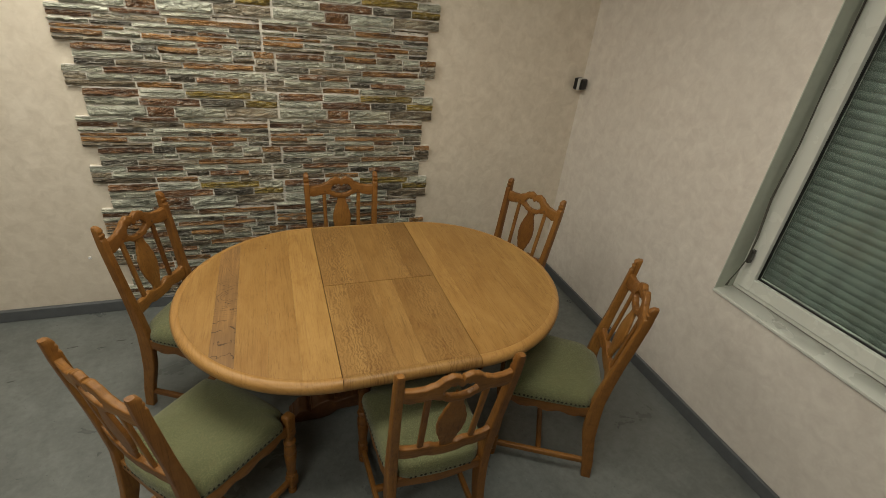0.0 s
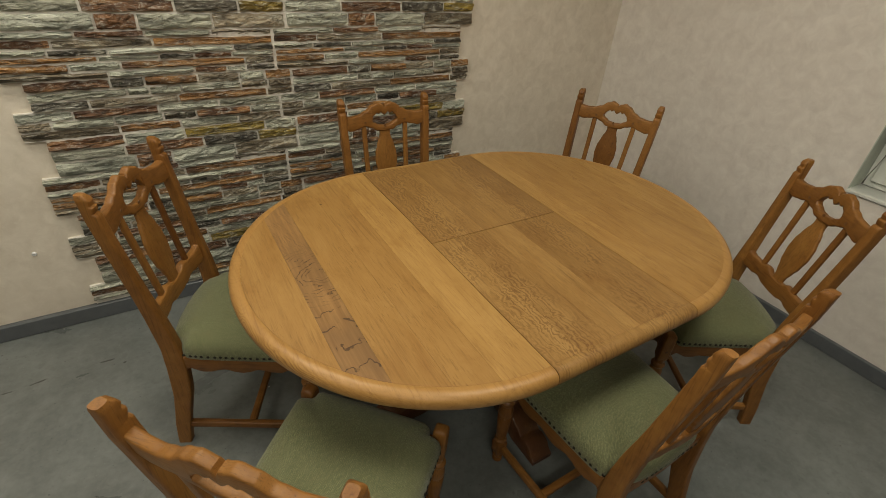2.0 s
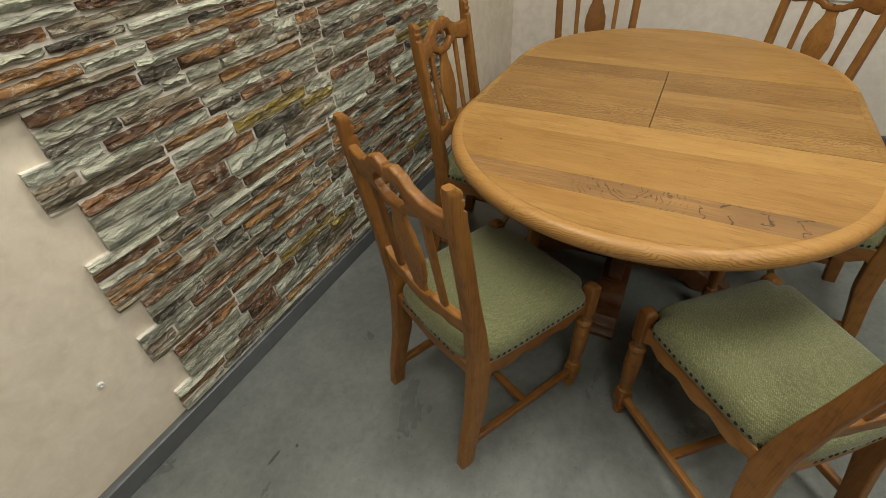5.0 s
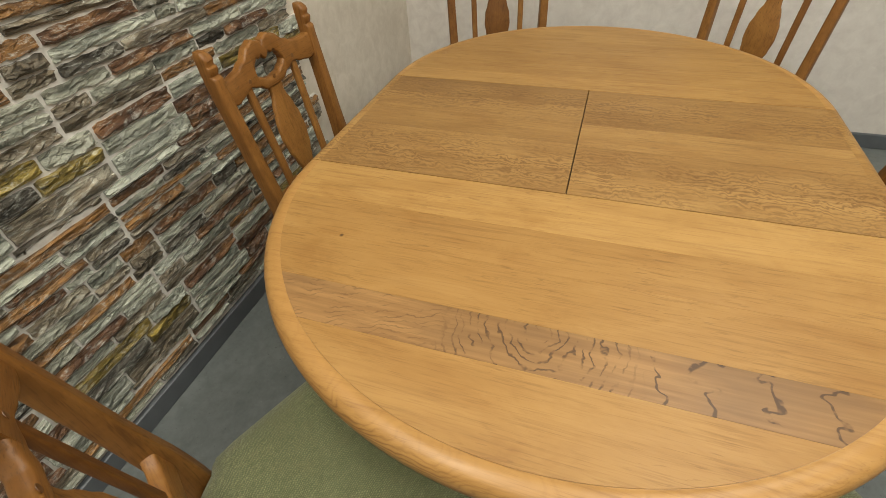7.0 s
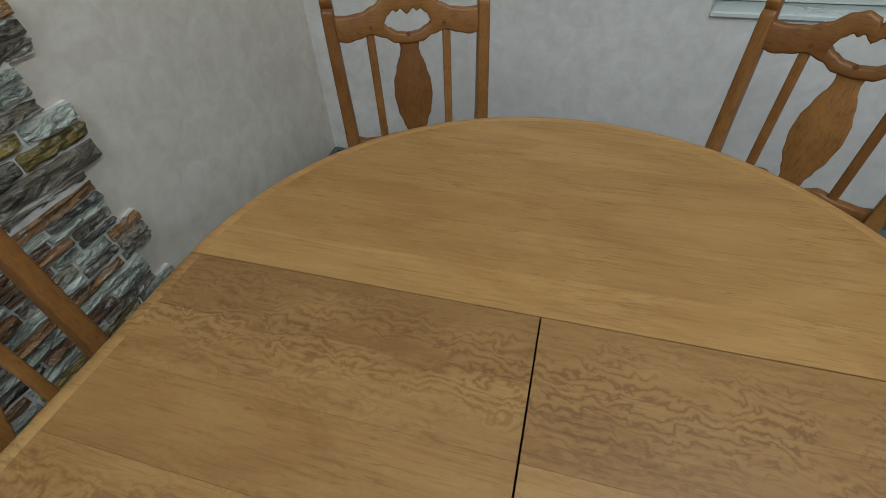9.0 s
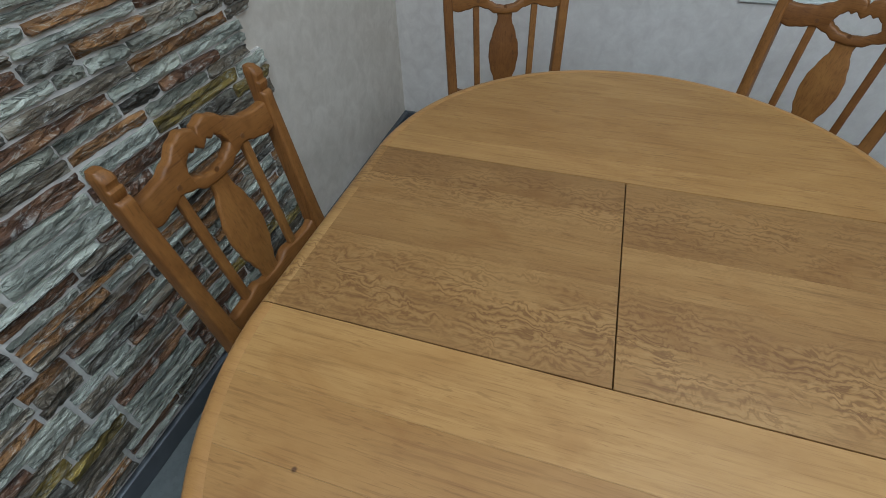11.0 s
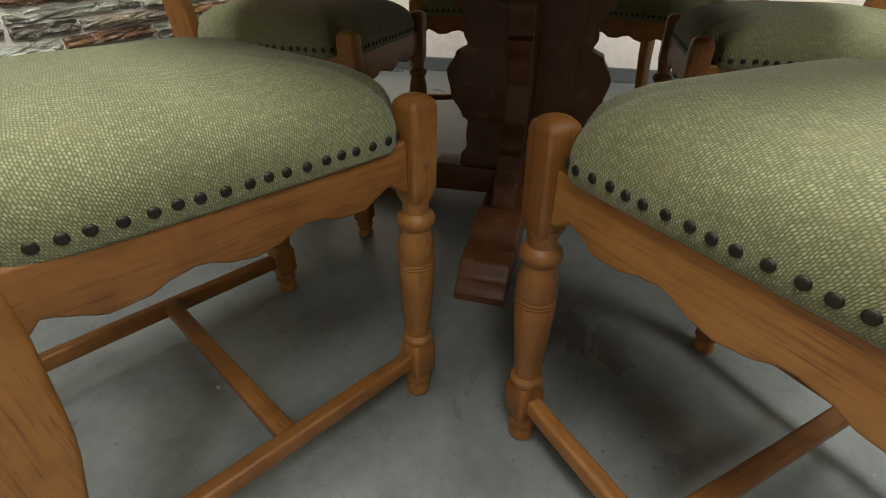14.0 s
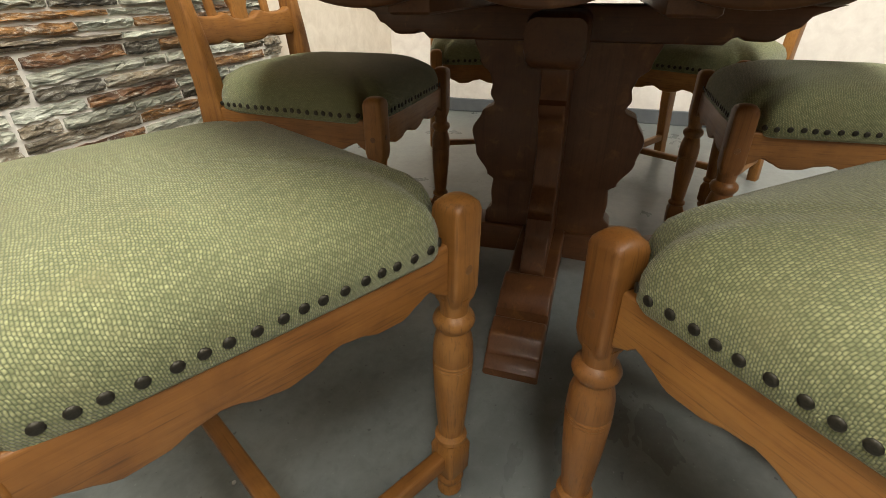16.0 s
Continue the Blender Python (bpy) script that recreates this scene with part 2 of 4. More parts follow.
def woven():
    """Coarse slubby weave: pale knots on a darker green ground."""
    m = Nodes("sage_woven_upholstery", 0.85)
    sep = m.add("ShaderNodeSeparateXYZ")
    m.put(m.add("ShaderNodeTexCoord").outputs["UV"], sep.inputs[0])
    u, v = sep.outputs[0], sep.outputs[1]
    wob = m.noise(m.scaled(45, 45, 45), 1.0, 3.0, 0.6)
    drift = m.noise(m.scaled(170, 170, 170), 1.0, 2.0)
    slip = m.math("ADD", m.math("MULTIPLY", wob, 0.006), m.math("MULTIPLY", drift, 0.0012))
    u = m.math("SUBTRACT", u, m.math("MULTIPLY", v, 0.22))
    u = m.math("MULTIPLY", m.math("ADD", u, slip), 1 / 0.0024)
    row = m.math("FLOOR", u)
    v = m.math("MULTIPLY", m.math("ADD", v, m.math("MULTIPLY", slip, 0.7)), 1 / 0.0035)
    v = m.math("ADD", v, m.math("MULTIPLY", row, 0.43))
    a = m.math("ABSOLUTE", m.math("SINE", m.math("MULTIPLY", u, math.pi)))
    b = m.math("ABSOLUTE", m.math("SINE", m.math("MULTIPLY", v, math.pi)))
    cell = m.add("ShaderNodeCombineXYZ")
    m.put(row, cell.inputs[0]), m.put(m.math("FLOOR", v), cell.inputs[1])
    rnd = m.add("ShaderNodeTexWhiteNoise")
    m.put(cell.outputs[0], rnd.inputs["Vector"])
    knot_ = m.math("MULTIPLY", m.math("POWER", a, 0.8), m.math("POWER", b, 0.55))
    height = m.math("MULTIPLY", knot_, m.span(rnd.outputs["Value"], 0.0, 1.0, 0.55, 1.1))
    slub = m.noise(m.scaled(60, 300, 200), 1.0, 3.0, 0.7)
    cloud = m.noise(m.scaled(7, 7, 7), 1.0, 3.0)
    patchy = m.noise(m.scaled(22, 22, 22), 1.0, 4.0, 0.6, 0.5)
    light = m.mix(m.span(slub, 0.32, 0.66), (0.178, 0.190, 0.084), (0.335, 0.342, 0.170))
    tone = m.mix(m.span(height, 0.1, 0.9), (0.072, 0.085, 0.035), light)
    tone = m.mix(m.span(patchy, 0.5, 0.7, 0.0, 0.35), tone, (0.185, 0.170, 0.079))
    m.colour(m.mix(m.span(cloud, 0.38, 0.7, 0.0, 0.35), tone, (0.127, 0.133, 0.065)))
    m.bsdf.inputs["Sheen Weight"].default_value = 0.2
    m.bump(height, 0.0006, 0.9)
    return m.mat


fabric = woven()


def plaster(name, low, high, spot):
    m = Nodes(name, 0.7)
    sep = m.noise(m.scaled(1, 1, 1), 17.0, 5.0, 0.6, 0.5)
    soft = m.noise(m.scaled(1, 1, 1), 1.6, 3.0)
    fleck = m.noise(m.scaled(1, 1, 1), 60.0, 4.0, 0.7)
    base = m.mix(m.span(sep, 0.32, 0.68), low, high)
    base = m.mix(m.span(soft, 0.35, 0.7, 0.0, 0.4), base, low)
    m.colour(m.mix(m.span(fleck, 0.55, 0.8, 0.0, 0.35), base, spot))
    m.bump(m.math("ADD", m.math("MULTIPLY", sep, 0.6), m.math("MULTIPLY", fleck, 0.5)), 0.002, 0.45)
    return m.mat


def concrete():
    m = Nodes("grey_green_sealed_concrete", 0.4)
    cloud = m.noise(m.scaled(1, 1, 1), 2.6, 6.0, 0.62, 0.5)
    fine = m.noise(m.scaled(1, 1, 1), 38.0, 4.0, 0.7)
    streak = m.noise(m.scaled(1.2, 7, 1), 1.5, 4.0, 0.6, 0.8)
    base = m.mix(m.span(cloud, 0.33, 0.68), (0.127, 0.139, 0.135), (0.192, 0.208, 0.202))
    base = m.mix(m.span(streak, 0.5, 0.75, 0.0, 0.3), base, (0.205, 0.216, 0.206))
    scuff = m.noise(m.scaled(3.2, 11, 1), 1.6, 5.0, 0.6, 1.2)
    base = m.mix(m.span(scuff, 0.66, 0.85, 0.0, 0.25), base, (0.05, 0.05, 0.047))
    mottle = m.noise(m.scaled(1, 1, 1), 11.0, 5.0, 0.65, 0.3)
    base = m.mix(m.span(mottle, 0.5, 0.68, 0.0, 0.25), base, (0.072, 0.08, 0.079))
    base = m.mix(m.span(mottle, 0.48, 0.30, 0.0, 0.22), base, (0.24, 0.255, 0.25))
    grain = m.noise(m.scaled(1, 1, 1), 34.0, 6.0, 0.7, 0.4)
    base = m.mix(m.span(grain, 0.5, 0.68, 0.0, 0.3), base, (0.082, 0.09, 0.088))
    base = m.mix(m.span(grain, 0.48, 0.32, 0.0, 0.22), base, (0.25, 0.265, 0.258))
    pit = m.noise(m.scaled(1, 1, 1), 95.0, 2.0, 0.5)
    base = m.mix(m.span(pit, 0.70, 0.75, 0.0, 0.7), base, (0.05, 0.052, 0.05))
    speck = m.noise(m.scaled(1, 1, 1), 170.0, 2.0, 0.5)
    base = m.mix(m.span(speck, 0.7, 0.76, 0.0, 0.5), base, (0.34, 0.35, 0.34))
    # dark drag marks by the stone wall
    for mx, my, turn, long, wide in ((-1.553, 0.747, 10, 0.028, 0.005), (-1.647, 0.737, 2, 0.022, 0.004), (-1.325, 0.757, -3, 0.03, 0.005), (-1.262, 0.718, 40, 0.008, 0.005), (-1.756, 0.527, 15, 0.016, 0.006)):
        spot = m.add("ShaderNodeMapping")
        spot.vector_type = "TEXTURE"
        m.put(m.co, spot.inputs["Vector"])
        spot.inputs["Location"].default_value = (mx, my, 0)
        spot.inputs["Rotation"].default_value = (0, 0, radians(turn))
        spot.inputs["Scale"].default_value = (long, wide, 1)
        size = m.add("ShaderNodeVectorMath")
        size.operation = "LENGTH"
        m.put(spot.outputs[0], size.inputs[0])
        away = m.math("ADD", size.outputs["Value"], m.math("MULTIPLY", m.math("SUBTRACT", fine, 0.5), 2.2))
        base = m.mix(m.span(away, 0.6, 1.1, 0.8, 0.0), base, (0.035, 0.032, 0.026))
    m.colour(m.mix(m.span(fine, 0.6, 0.8, 0.0, 0.3), base, (0.075, 0.08, 0.072)))
    m.rough(m.span(cloud, 0.3, 0.7, 0.24, 0.42))
    m.bump(fine, 0.0008, 0.25)
    return m.mat


def stone(name, a, b, c):
    """Split stone: two tones in long patches, rough along its bedding, with painted crease shade and ridge highlights.
    """
    m = Nodes(name, 0.5)
    shift = m.shift(7.0)
    layer = m.noise(m.scaled(7, 16, 34, shift=shift), 1.0, 5.0, 0.58, 0.5)
    patch = m.noise(m.scaled(7, 16, 20, shift=shift), 1.0, 5.0, 0.6, 0.5)
    fold = m.noise(m.scaled(9, 14, 34, shift=shift), 1.0, 5.0, 0.6, 0.7)
    chip = m.noise(m.scaled(34, 40, 62, shift=shift), 1.0, 5.0, 0.66, 0.4)
    grit = m.noise(m.scaled(150, 150, 300, shift=shift), 1.0, 3.0, 0.7)
    base = m.mix(m.span(layer, 0.34, 0.66), a, b)
    base = m.mix(m.span(patch, 0.52, 0.60, 0.0, 0.55), base, c)
    # highlight on raised chips and shade in hollows, put into the colour
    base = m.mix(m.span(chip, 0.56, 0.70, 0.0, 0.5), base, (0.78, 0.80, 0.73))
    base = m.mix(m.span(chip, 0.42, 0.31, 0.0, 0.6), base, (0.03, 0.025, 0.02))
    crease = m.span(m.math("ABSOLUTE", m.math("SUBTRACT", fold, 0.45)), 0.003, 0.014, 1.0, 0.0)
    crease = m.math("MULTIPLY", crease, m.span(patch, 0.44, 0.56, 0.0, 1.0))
    # shade in the creases and glints along the ridges, also as colour
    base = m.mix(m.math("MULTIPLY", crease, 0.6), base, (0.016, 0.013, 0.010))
    ridge_glint = m.span(m.math("ABSOLUTE", m.math("SUBTRACT", fold, 0.52)), 0.003, 0.012, 0.4, 0.0)
    base = m.mix(ridge_glint, base, (0.70, 0.70, 0.64))
    base = m.mix(m.span(grit, 0.58, 0.78, 0.0, 0.35), base, a)
    islands = m.add("ShaderNodeNewGeometry").outputs["Random Per Island"]
    odd = m.math("FRACT", m.math("ADD", m.random(), m.math("MULTIPLY", islands, 3.7)))
    m.colour(m.mix(m.math("MULTIPLY", odd, 0.62), base, (0.52, 0.48, 0.42), "MULTIPLY"))
    height = m.math("ADD", m.math("MULTIPLY", layer, 0.9), m.math("MULTIPLY", fold, 0.5))
    height = m.math("ADD", height, m.math("MULTIPLY", chip, 0.6))
    height = m.math("SUBTRACT", m.math("ADD", height, m.math("MULTIPLY", grit, 0.06)), m.math("MULTIPLY", crease, 0.16))
    m.bump(height, 0.017, 1.0)
    m.rough(m.span(patch, 0.35, 0.65, 0.38, 0.62))
    return m.mat


wallpaper = plaster("beige_mottled_wallpaper", (0.68, 0.605, 0.50), (0.82, 0.745, 0.64), (0.88, 0.83, 0.745))
pale_paper = plaster("pale_mottled_wallpaper", (0.69, 0.635, 0.58), (0.82, 0.77, 0.71), (0.88, 0.845, 0.80))
# dark finish for the unseen walls, to lower the fill light
low_bounce_paper = plaster("dark_low_bounce_wallpaper", (0.17, 0.14, 0.11), (0.24, 0.20, 0.165), (0.28, 0.245, 0.21))
floor_mat = concrete()
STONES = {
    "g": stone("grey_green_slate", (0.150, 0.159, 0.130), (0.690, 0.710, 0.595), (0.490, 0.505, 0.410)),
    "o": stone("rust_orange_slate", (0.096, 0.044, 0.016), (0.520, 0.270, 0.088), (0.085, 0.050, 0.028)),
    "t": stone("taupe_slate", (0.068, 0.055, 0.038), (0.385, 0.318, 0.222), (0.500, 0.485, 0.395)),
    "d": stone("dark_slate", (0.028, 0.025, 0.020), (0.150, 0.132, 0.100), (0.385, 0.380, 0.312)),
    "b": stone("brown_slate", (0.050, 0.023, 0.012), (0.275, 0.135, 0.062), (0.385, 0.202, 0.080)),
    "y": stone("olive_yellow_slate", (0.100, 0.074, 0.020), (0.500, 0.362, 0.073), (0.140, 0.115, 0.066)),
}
grout = plain("pale_grout", (0.80, 0.765, 0.70), 0.8, vary=0.2, scale=40)
base_grey = plain("blue_grey_plastic_skirting", (0.115, 0.125, 0.135), 0.42, vary=0.15)
white_paint = plain("white_ceiling_paint", (0.62, 0.60, 0.57), 0.8, vary=0.05)
pvc = plain("white_pvc", (0.70, 0.715, 0.67), 0.28, vary=0.05, scale=6)
reveal_paint = plain("pale_green_grey_reveal", (0.52, 0.555, 0.48), 0.5, vary=0.08)
gasket = plain("black_rubber_gasket", (0.012, 0.013, 0.012), 0.5)
shutter_mat = plain("grey_green_shutter_slats", (0.138, 0.162, 0.147), 0.5, vary=0.25, scale=14)
strap_mat = plain("grey_webbing_strap", (0.13, 0.125, 0.105), 0.8, vary=0.3, scale=200)
metal = plain("dull_metal", (0.12, 0.118, 0.11), 0.4, 0.8)
black_plastic = plain("black_plastic", (0.012, 0.012, 0.013), 0.35)
light_plastic = plain("light_grey_plastic", (0.55, 0.55, 0.53), 0.4)
nail_mat = plain("dark_bronze_nail", (0.04, 0.036, 0.027), 0.45, 0.7, 0.4, 300)
lamp_frame = plain("white_lamp_frame", (0.8, 0.8, 0.8), 0.4)
gap_dark = plain("dark_joint", (0.02, 0.012, 0.006), 0.8)

pane_mat = Nodes("window_glass", 0.02)
pane_mat.colour((0.80, 0.88, 0.84))
pane_mat.bsdf.inputs["Transmission Weight"].default_value = 1.0
pane_mat.bsdf.inputs["IOR"].default_value = 1.45
pane_mat = pane_mat.mat

# glow for the diffusers of the added ceiling lamps
glow = Nodes("added_lamp_glow", 0.5)
glow.colour((0.9, 0.9, 0.9))
glow.put((1.0, 0.965, 0.86), glow.bsdf.inputs["Emission Color"])
glow.bsdf.inputs["Emission Strength"].default_value = 6.0
glow = glow.mat


# ---- mesh helpers ----
def part(name, bm, material, parent=None, label="", smooth=40):
    bmesh.ops.recalc_face_normals(bm, faces=bm.faces)
    me = bpy.data.meshes.new(name)
    bm.to_mesh(me)
    bm.free()
    me.materials.append(material)
    if smooth:
        me.shade_smooth()
        me.set_sharp_from_angle(angle=radians(smooth))
    ob = new(name, me)
    ob.parent = parent
    return tagged(ob, label)


def loft(bm, rings, closed=True):
    """Skin over rings of as many points each, with end caps."""
    rows = [[bm.verts.new(p) for p in ring] for ring in rings]
    n = len(rows[0])
    for a, b in zip(rows, rows[1:]):
        for i in range(n):
            bm.faces.new((a[i], a[(i + 1) % n], b[(i + 1) % n], b[i]))
    if closed:
        bm.faces.new(rows[0][::-1]), bm.faces.new(rows[-1])
    return bm


def rounded(w, h, r, n=3):
    """The outline of a rectangle w by h with round corners, round the origin."""
    r = min(r, w / 2.001, h / 2.001)
    out = []
    for k, (sx, sy) in enumerate(((1, 1), (-1, 1), (-1, -1), (1, -1))):
        for i in range(n + 1):
            a = math.pi / 2 * (k + i / n)
            out.append((sx * (w / 2 - r) + r * math.cos(a), sy * (h / 2 - r) + r * math.sin(a)))
    return out


def box(bm, x0, y0, z0, x1, y1, z1, r=0.002):
    """A box with eased edges."""
    w, d = x1 - x0, y1 - y0
    cx, cy = (x0 + x1) / 2, (y0 + y1) / 2
    r = min(r, w / 3, d / 3, (z1 - z0) / 3)
    rings = []
    for z, inset in ((z0, r), (z0 + r, 0), (z1 - r, 0), (z1, r)):
        rings.append([(cx + px, cy + py, z) for px, py in rounded(w - 2 * inset, d - 2 * inset, r, 2)])
    return loft(bm, rings)


def lathe(bm, profile, cx, cy, n=18):
    rings = [[(cx + r * math.cos(2 * math.pi * i / n), cy + r * math.sin(2 * math.pi * i / n), z) for i in range(n)] for r, z in profile]
    return loft(bm, rings)


def curve_at(points, t):
    """A smooth value at t from (t, value) pairs."""
    for (a, va), (b, vb) in zip(points, points[1:]):
        if t <= b:
            f = max(0.0, min(1.0, (t - a) / (b - a)))
            f = f * f * (3 - 2 * f)
            return va + (vb - va) * f
    return points[-1][1]


def board_y(bm, ys, x_at, lo, hi, thick, r=0.005):
    """A board along y: at each y it spans lo(y) to hi(y) in z, at the depth x_at(y, z)."""
    rings = []
    for y in ys:
        a, b = lo(y), hi(y)
        zc = (a + b) / 2
        rings.append([(x_at(y, zc + q) + p, y, zc + q) for p, q in rounded(thick, b - a, r)])
    return loft(bm, rings)


def board_x(bm, xs, y_at, lo, hi, thick, r=0.005):
    rings = []
    for x in xs:
        a, b = lo(x), hi(x)
        zc = (a + b) / 2
        rings.append([(x, y_at(x) + p, zc + q) for p, q in rounded(thick, b - a, r)])
    return loft(bm, rings)


def steps(a, b, n):
    return [a + (b - a) * i / n for i in range(n + 1)]


# ---- the room ----
def slab(name, x0, y0, z0, x1, y1, z1, material, label, category):
    bm = bmesh.new()
    bmesh.ops.create_cube(bm, size=1.0)
    for v in bm.verts:
        v.co = Vector(((x0 + x1) / 2 + v.co.x * (x1 - x0), (y0 + y1) / 2 + v.co.y * (y1 - y0), (z0 + z1) / 2 + v.co.z * (z1 - z0)))
    return tagged(part(name, bm, material, None, "", 0), label, category, kind="structure")


slab("floor", WEST - 0.2, SOUTH - 0.2, -0.12, EAST + 0.3, NORTH + 0.2, 0.0, floor_mat, "grey-green sealed concrete floor with cloudy stains", "floor")
slab("ceiling", WEST - 0.2, SOUTH - 0.2, CEILING, EAST + 0.3, NORTH + 0.2, CEILING + 0.12, white_paint, "plain white painted ceiling", "ceiling")
slab("wall_north", WEST - 0.2, NORTH, 0.0, EAST + 0.3, NORTH + 0.2, CEILING, wallpaper, "beige mottled wallpaper wall behind the stone cladding", "wall")
# unseen walls that close the room, kept dark against bounced light
slab("wall_west", WEST - 0.2, SOUTH, 0.0, WEST, NORTH, CEILING, low_bounce_paper, "unseen closing wall, dark brown to cut bounced light", "wall")
slab("wall_south", WEST - 0.2, SOUTH - 0.2, 0.0, EAST + 0.3, SOUTH, CEILING, low_bounce_paper, "unseen closing wall, dark brown to cut bounced light", "wall")

# the east wall, with the window's opening
WIN_N, WIN_S, WIN_Z0, WIN_Z1, WALL_T = -0.397, -1.95, 0.744, 2.14, 0.26


def east_wall():
    bm = bmesh.new()
    ys, zs = (NORTH, WIN_N, WIN_S, SOUTH), (0.0, WIN_Z0, WIN_Z1, CEILING)
    for x in (EAST, EAST + WALL_T):
        for i in range(3):
            for k in range(3):
                if (i, k) != (1, 1):
                    bm.faces.new([bm.verts.new((x, y, z)) for y, z in ((ys[i], zs[k]), (ys[i + 1], zs[k]), (ys[i + 1], zs[k + 1]), (ys[i], zs[k + 1]))])
    ring = ((WIN_N, WIN_Z0), (WIN_S, WIN_Z0), (WIN_S, WIN_Z1), (WIN_N, WIN_Z1))
    for (ya, za), (yb, zb) in zip(ring, ring[1:] + ring[:1]):
        bm.faces.new([bm.verts.new(p) for p in ((EAST, ya, za), (EAST, yb, zb), (EAST + WALL_T, yb, zb), (EAST + WALL_T, ya, za))])
    bmesh.ops.remove_doubles(bm, verts=bm.verts, dist=1e-5)
    return tagged(part("wall_east", bm, pale_paper, None, "", 0), "pale mottled wallpaper wall with a window opening", "wall", kind="structure")


east_wall()

# skirting along the north and east walls
for name, args in (("baseboard_north", (WEST, NORTH - 0.028, 0.0, EAST - 0.021, NORTH - 0.0005, 0.073)), ("baseboard_east", (EAST - 0.020, SOUTH, 0.0, EAST - 0.0005, NORTH - 0.0005, 0.073))):
    bm = bmesh.new()
    box(bm, *args, r=0.003)
    tagged(part(name, bm, base_grey), "blue-grey plastic skirting board", "baseboard", kind="structure")


# ---- the window ----
def window():
    root = tagged(new("window_1"), "white plastic window with its outside roller shutter closed", "window", kind="structure")
    fx = EAST + 0.115
    bm = bmesh.new()
    for args in ((EAST - 0.004, WIN_N - 0.004, WIN_Z0, fx, WIN_N + 0.0005, WIN_Z1), (EAST - 0.004, WIN_S - 0.0005, WIN_Z0, fx, WIN_S + 0.004, WIN_Z1), (EAST - 0.004, WIN_S, WIN_Z1 - 0.004, fx, WIN_N, WIN_Z1 + 0.0005)):
        box(bm, *args, r=0.001)
    part("reveal_lining", bm, reveal_paint, root)
    bm = bmesh.new()
    box(bm, EAST - 0.012, WIN_S, WIN_Z0 - 0.002, fx, WIN_N, WIN_Z0 + 0.016, r=0.004)
    part("window_sill", bm, pvc, root, "white plastic sill")

    def frame_bars(name, x0, x1, n, s, z0, z1, w, material, label=""):
        bm = bmesh.new()
        box(bm, x0, n - w, z0, x1, n, z1, r=0.004)
        box(bm, x0, s, z0, x1, s + w, z1, r=0.004)
        box(bm, x0 + 0.001, s + w - 0.002, z0, x1 - 0.001, n - w + 0.002, z0 + w, r=0.004)
        box(bm, x0 + 0.001, s + w - 0.002, z1 - w, x1 - 0.001, n - w + 0.002, z1, r=0.004)
        return part(name, bm, material, root, label)

    z0 = WIN_Z0 + 0.014
    frame_bars("window_frame", fx, fx + 0.07, WIN_N - 0.003, WIN_S + 0.003, z0, WIN_Z1 - 0.003, 0.045, pvc, "white plastic outer frame")
    frame_bars("sash", fx - 0.014, fx + 0.06, WIN_N - 0.03, WIN_S + 0.03, z0 + 0.028, WIN_Z1 - 0.03, 0.068, pvc, "white plastic sash")
    frame_bars("gasket", fx + 0.008, fx + 0.03, WIN_N - 0.096, WIN_S + 0.096, z0 + 0.094, WIN_Z1 - 0.096, 0.007, gasket, "black rubber seal")
    bm = bmesh.new()
    box(bm, fx + 0.018, WIN_S + 0.097, z0 + 0.095, fx + 0.024, WIN_N - 0.097, WIN_Z1 - 0.097, r=0.001)
    pane = part("pane", bm, pane_mat, root, "clear window glass")
    pane.visible_shadow = False
    # curved shutter slats outside
    bm = bmesh.new()
    pitch = 0.037
    box(bm, fx + 0.128, WIN_S, WIN_Z0, fx + 0.140, WIN_N, WIN_Z1, 0.001)
    slat = None
    part("shutter_backing", bm, gasket, root)
    for k in range(int((WIN_Z1 - WIN_Z0) / pitch)):
        z = WIN_Z0 + pitch * k
        if slat is None:
            bm = bmesh.new()
            ring = [(fx + 0.118 - 0.0040 * math.sin(math.pi * i / 8), pitch * 0.98 * i / 8) for i in range(9)]
            ring += [(fx + 0.124, pitch * 0.98), (fx + 0.124, 0.0)]
            loft(bm, [[(x, y, zz) for x, zz in ring] for y in (WIN_S + 0.004, WIN_N - 0.004)])
            slat = part("shutter_slat", bm, shutter_mat, root)
            mesh = slat.data
        else:
            slat = new("shutter_slat", mesh)
            slat.parent = root
        slat.location = (0, 0, z)


window()


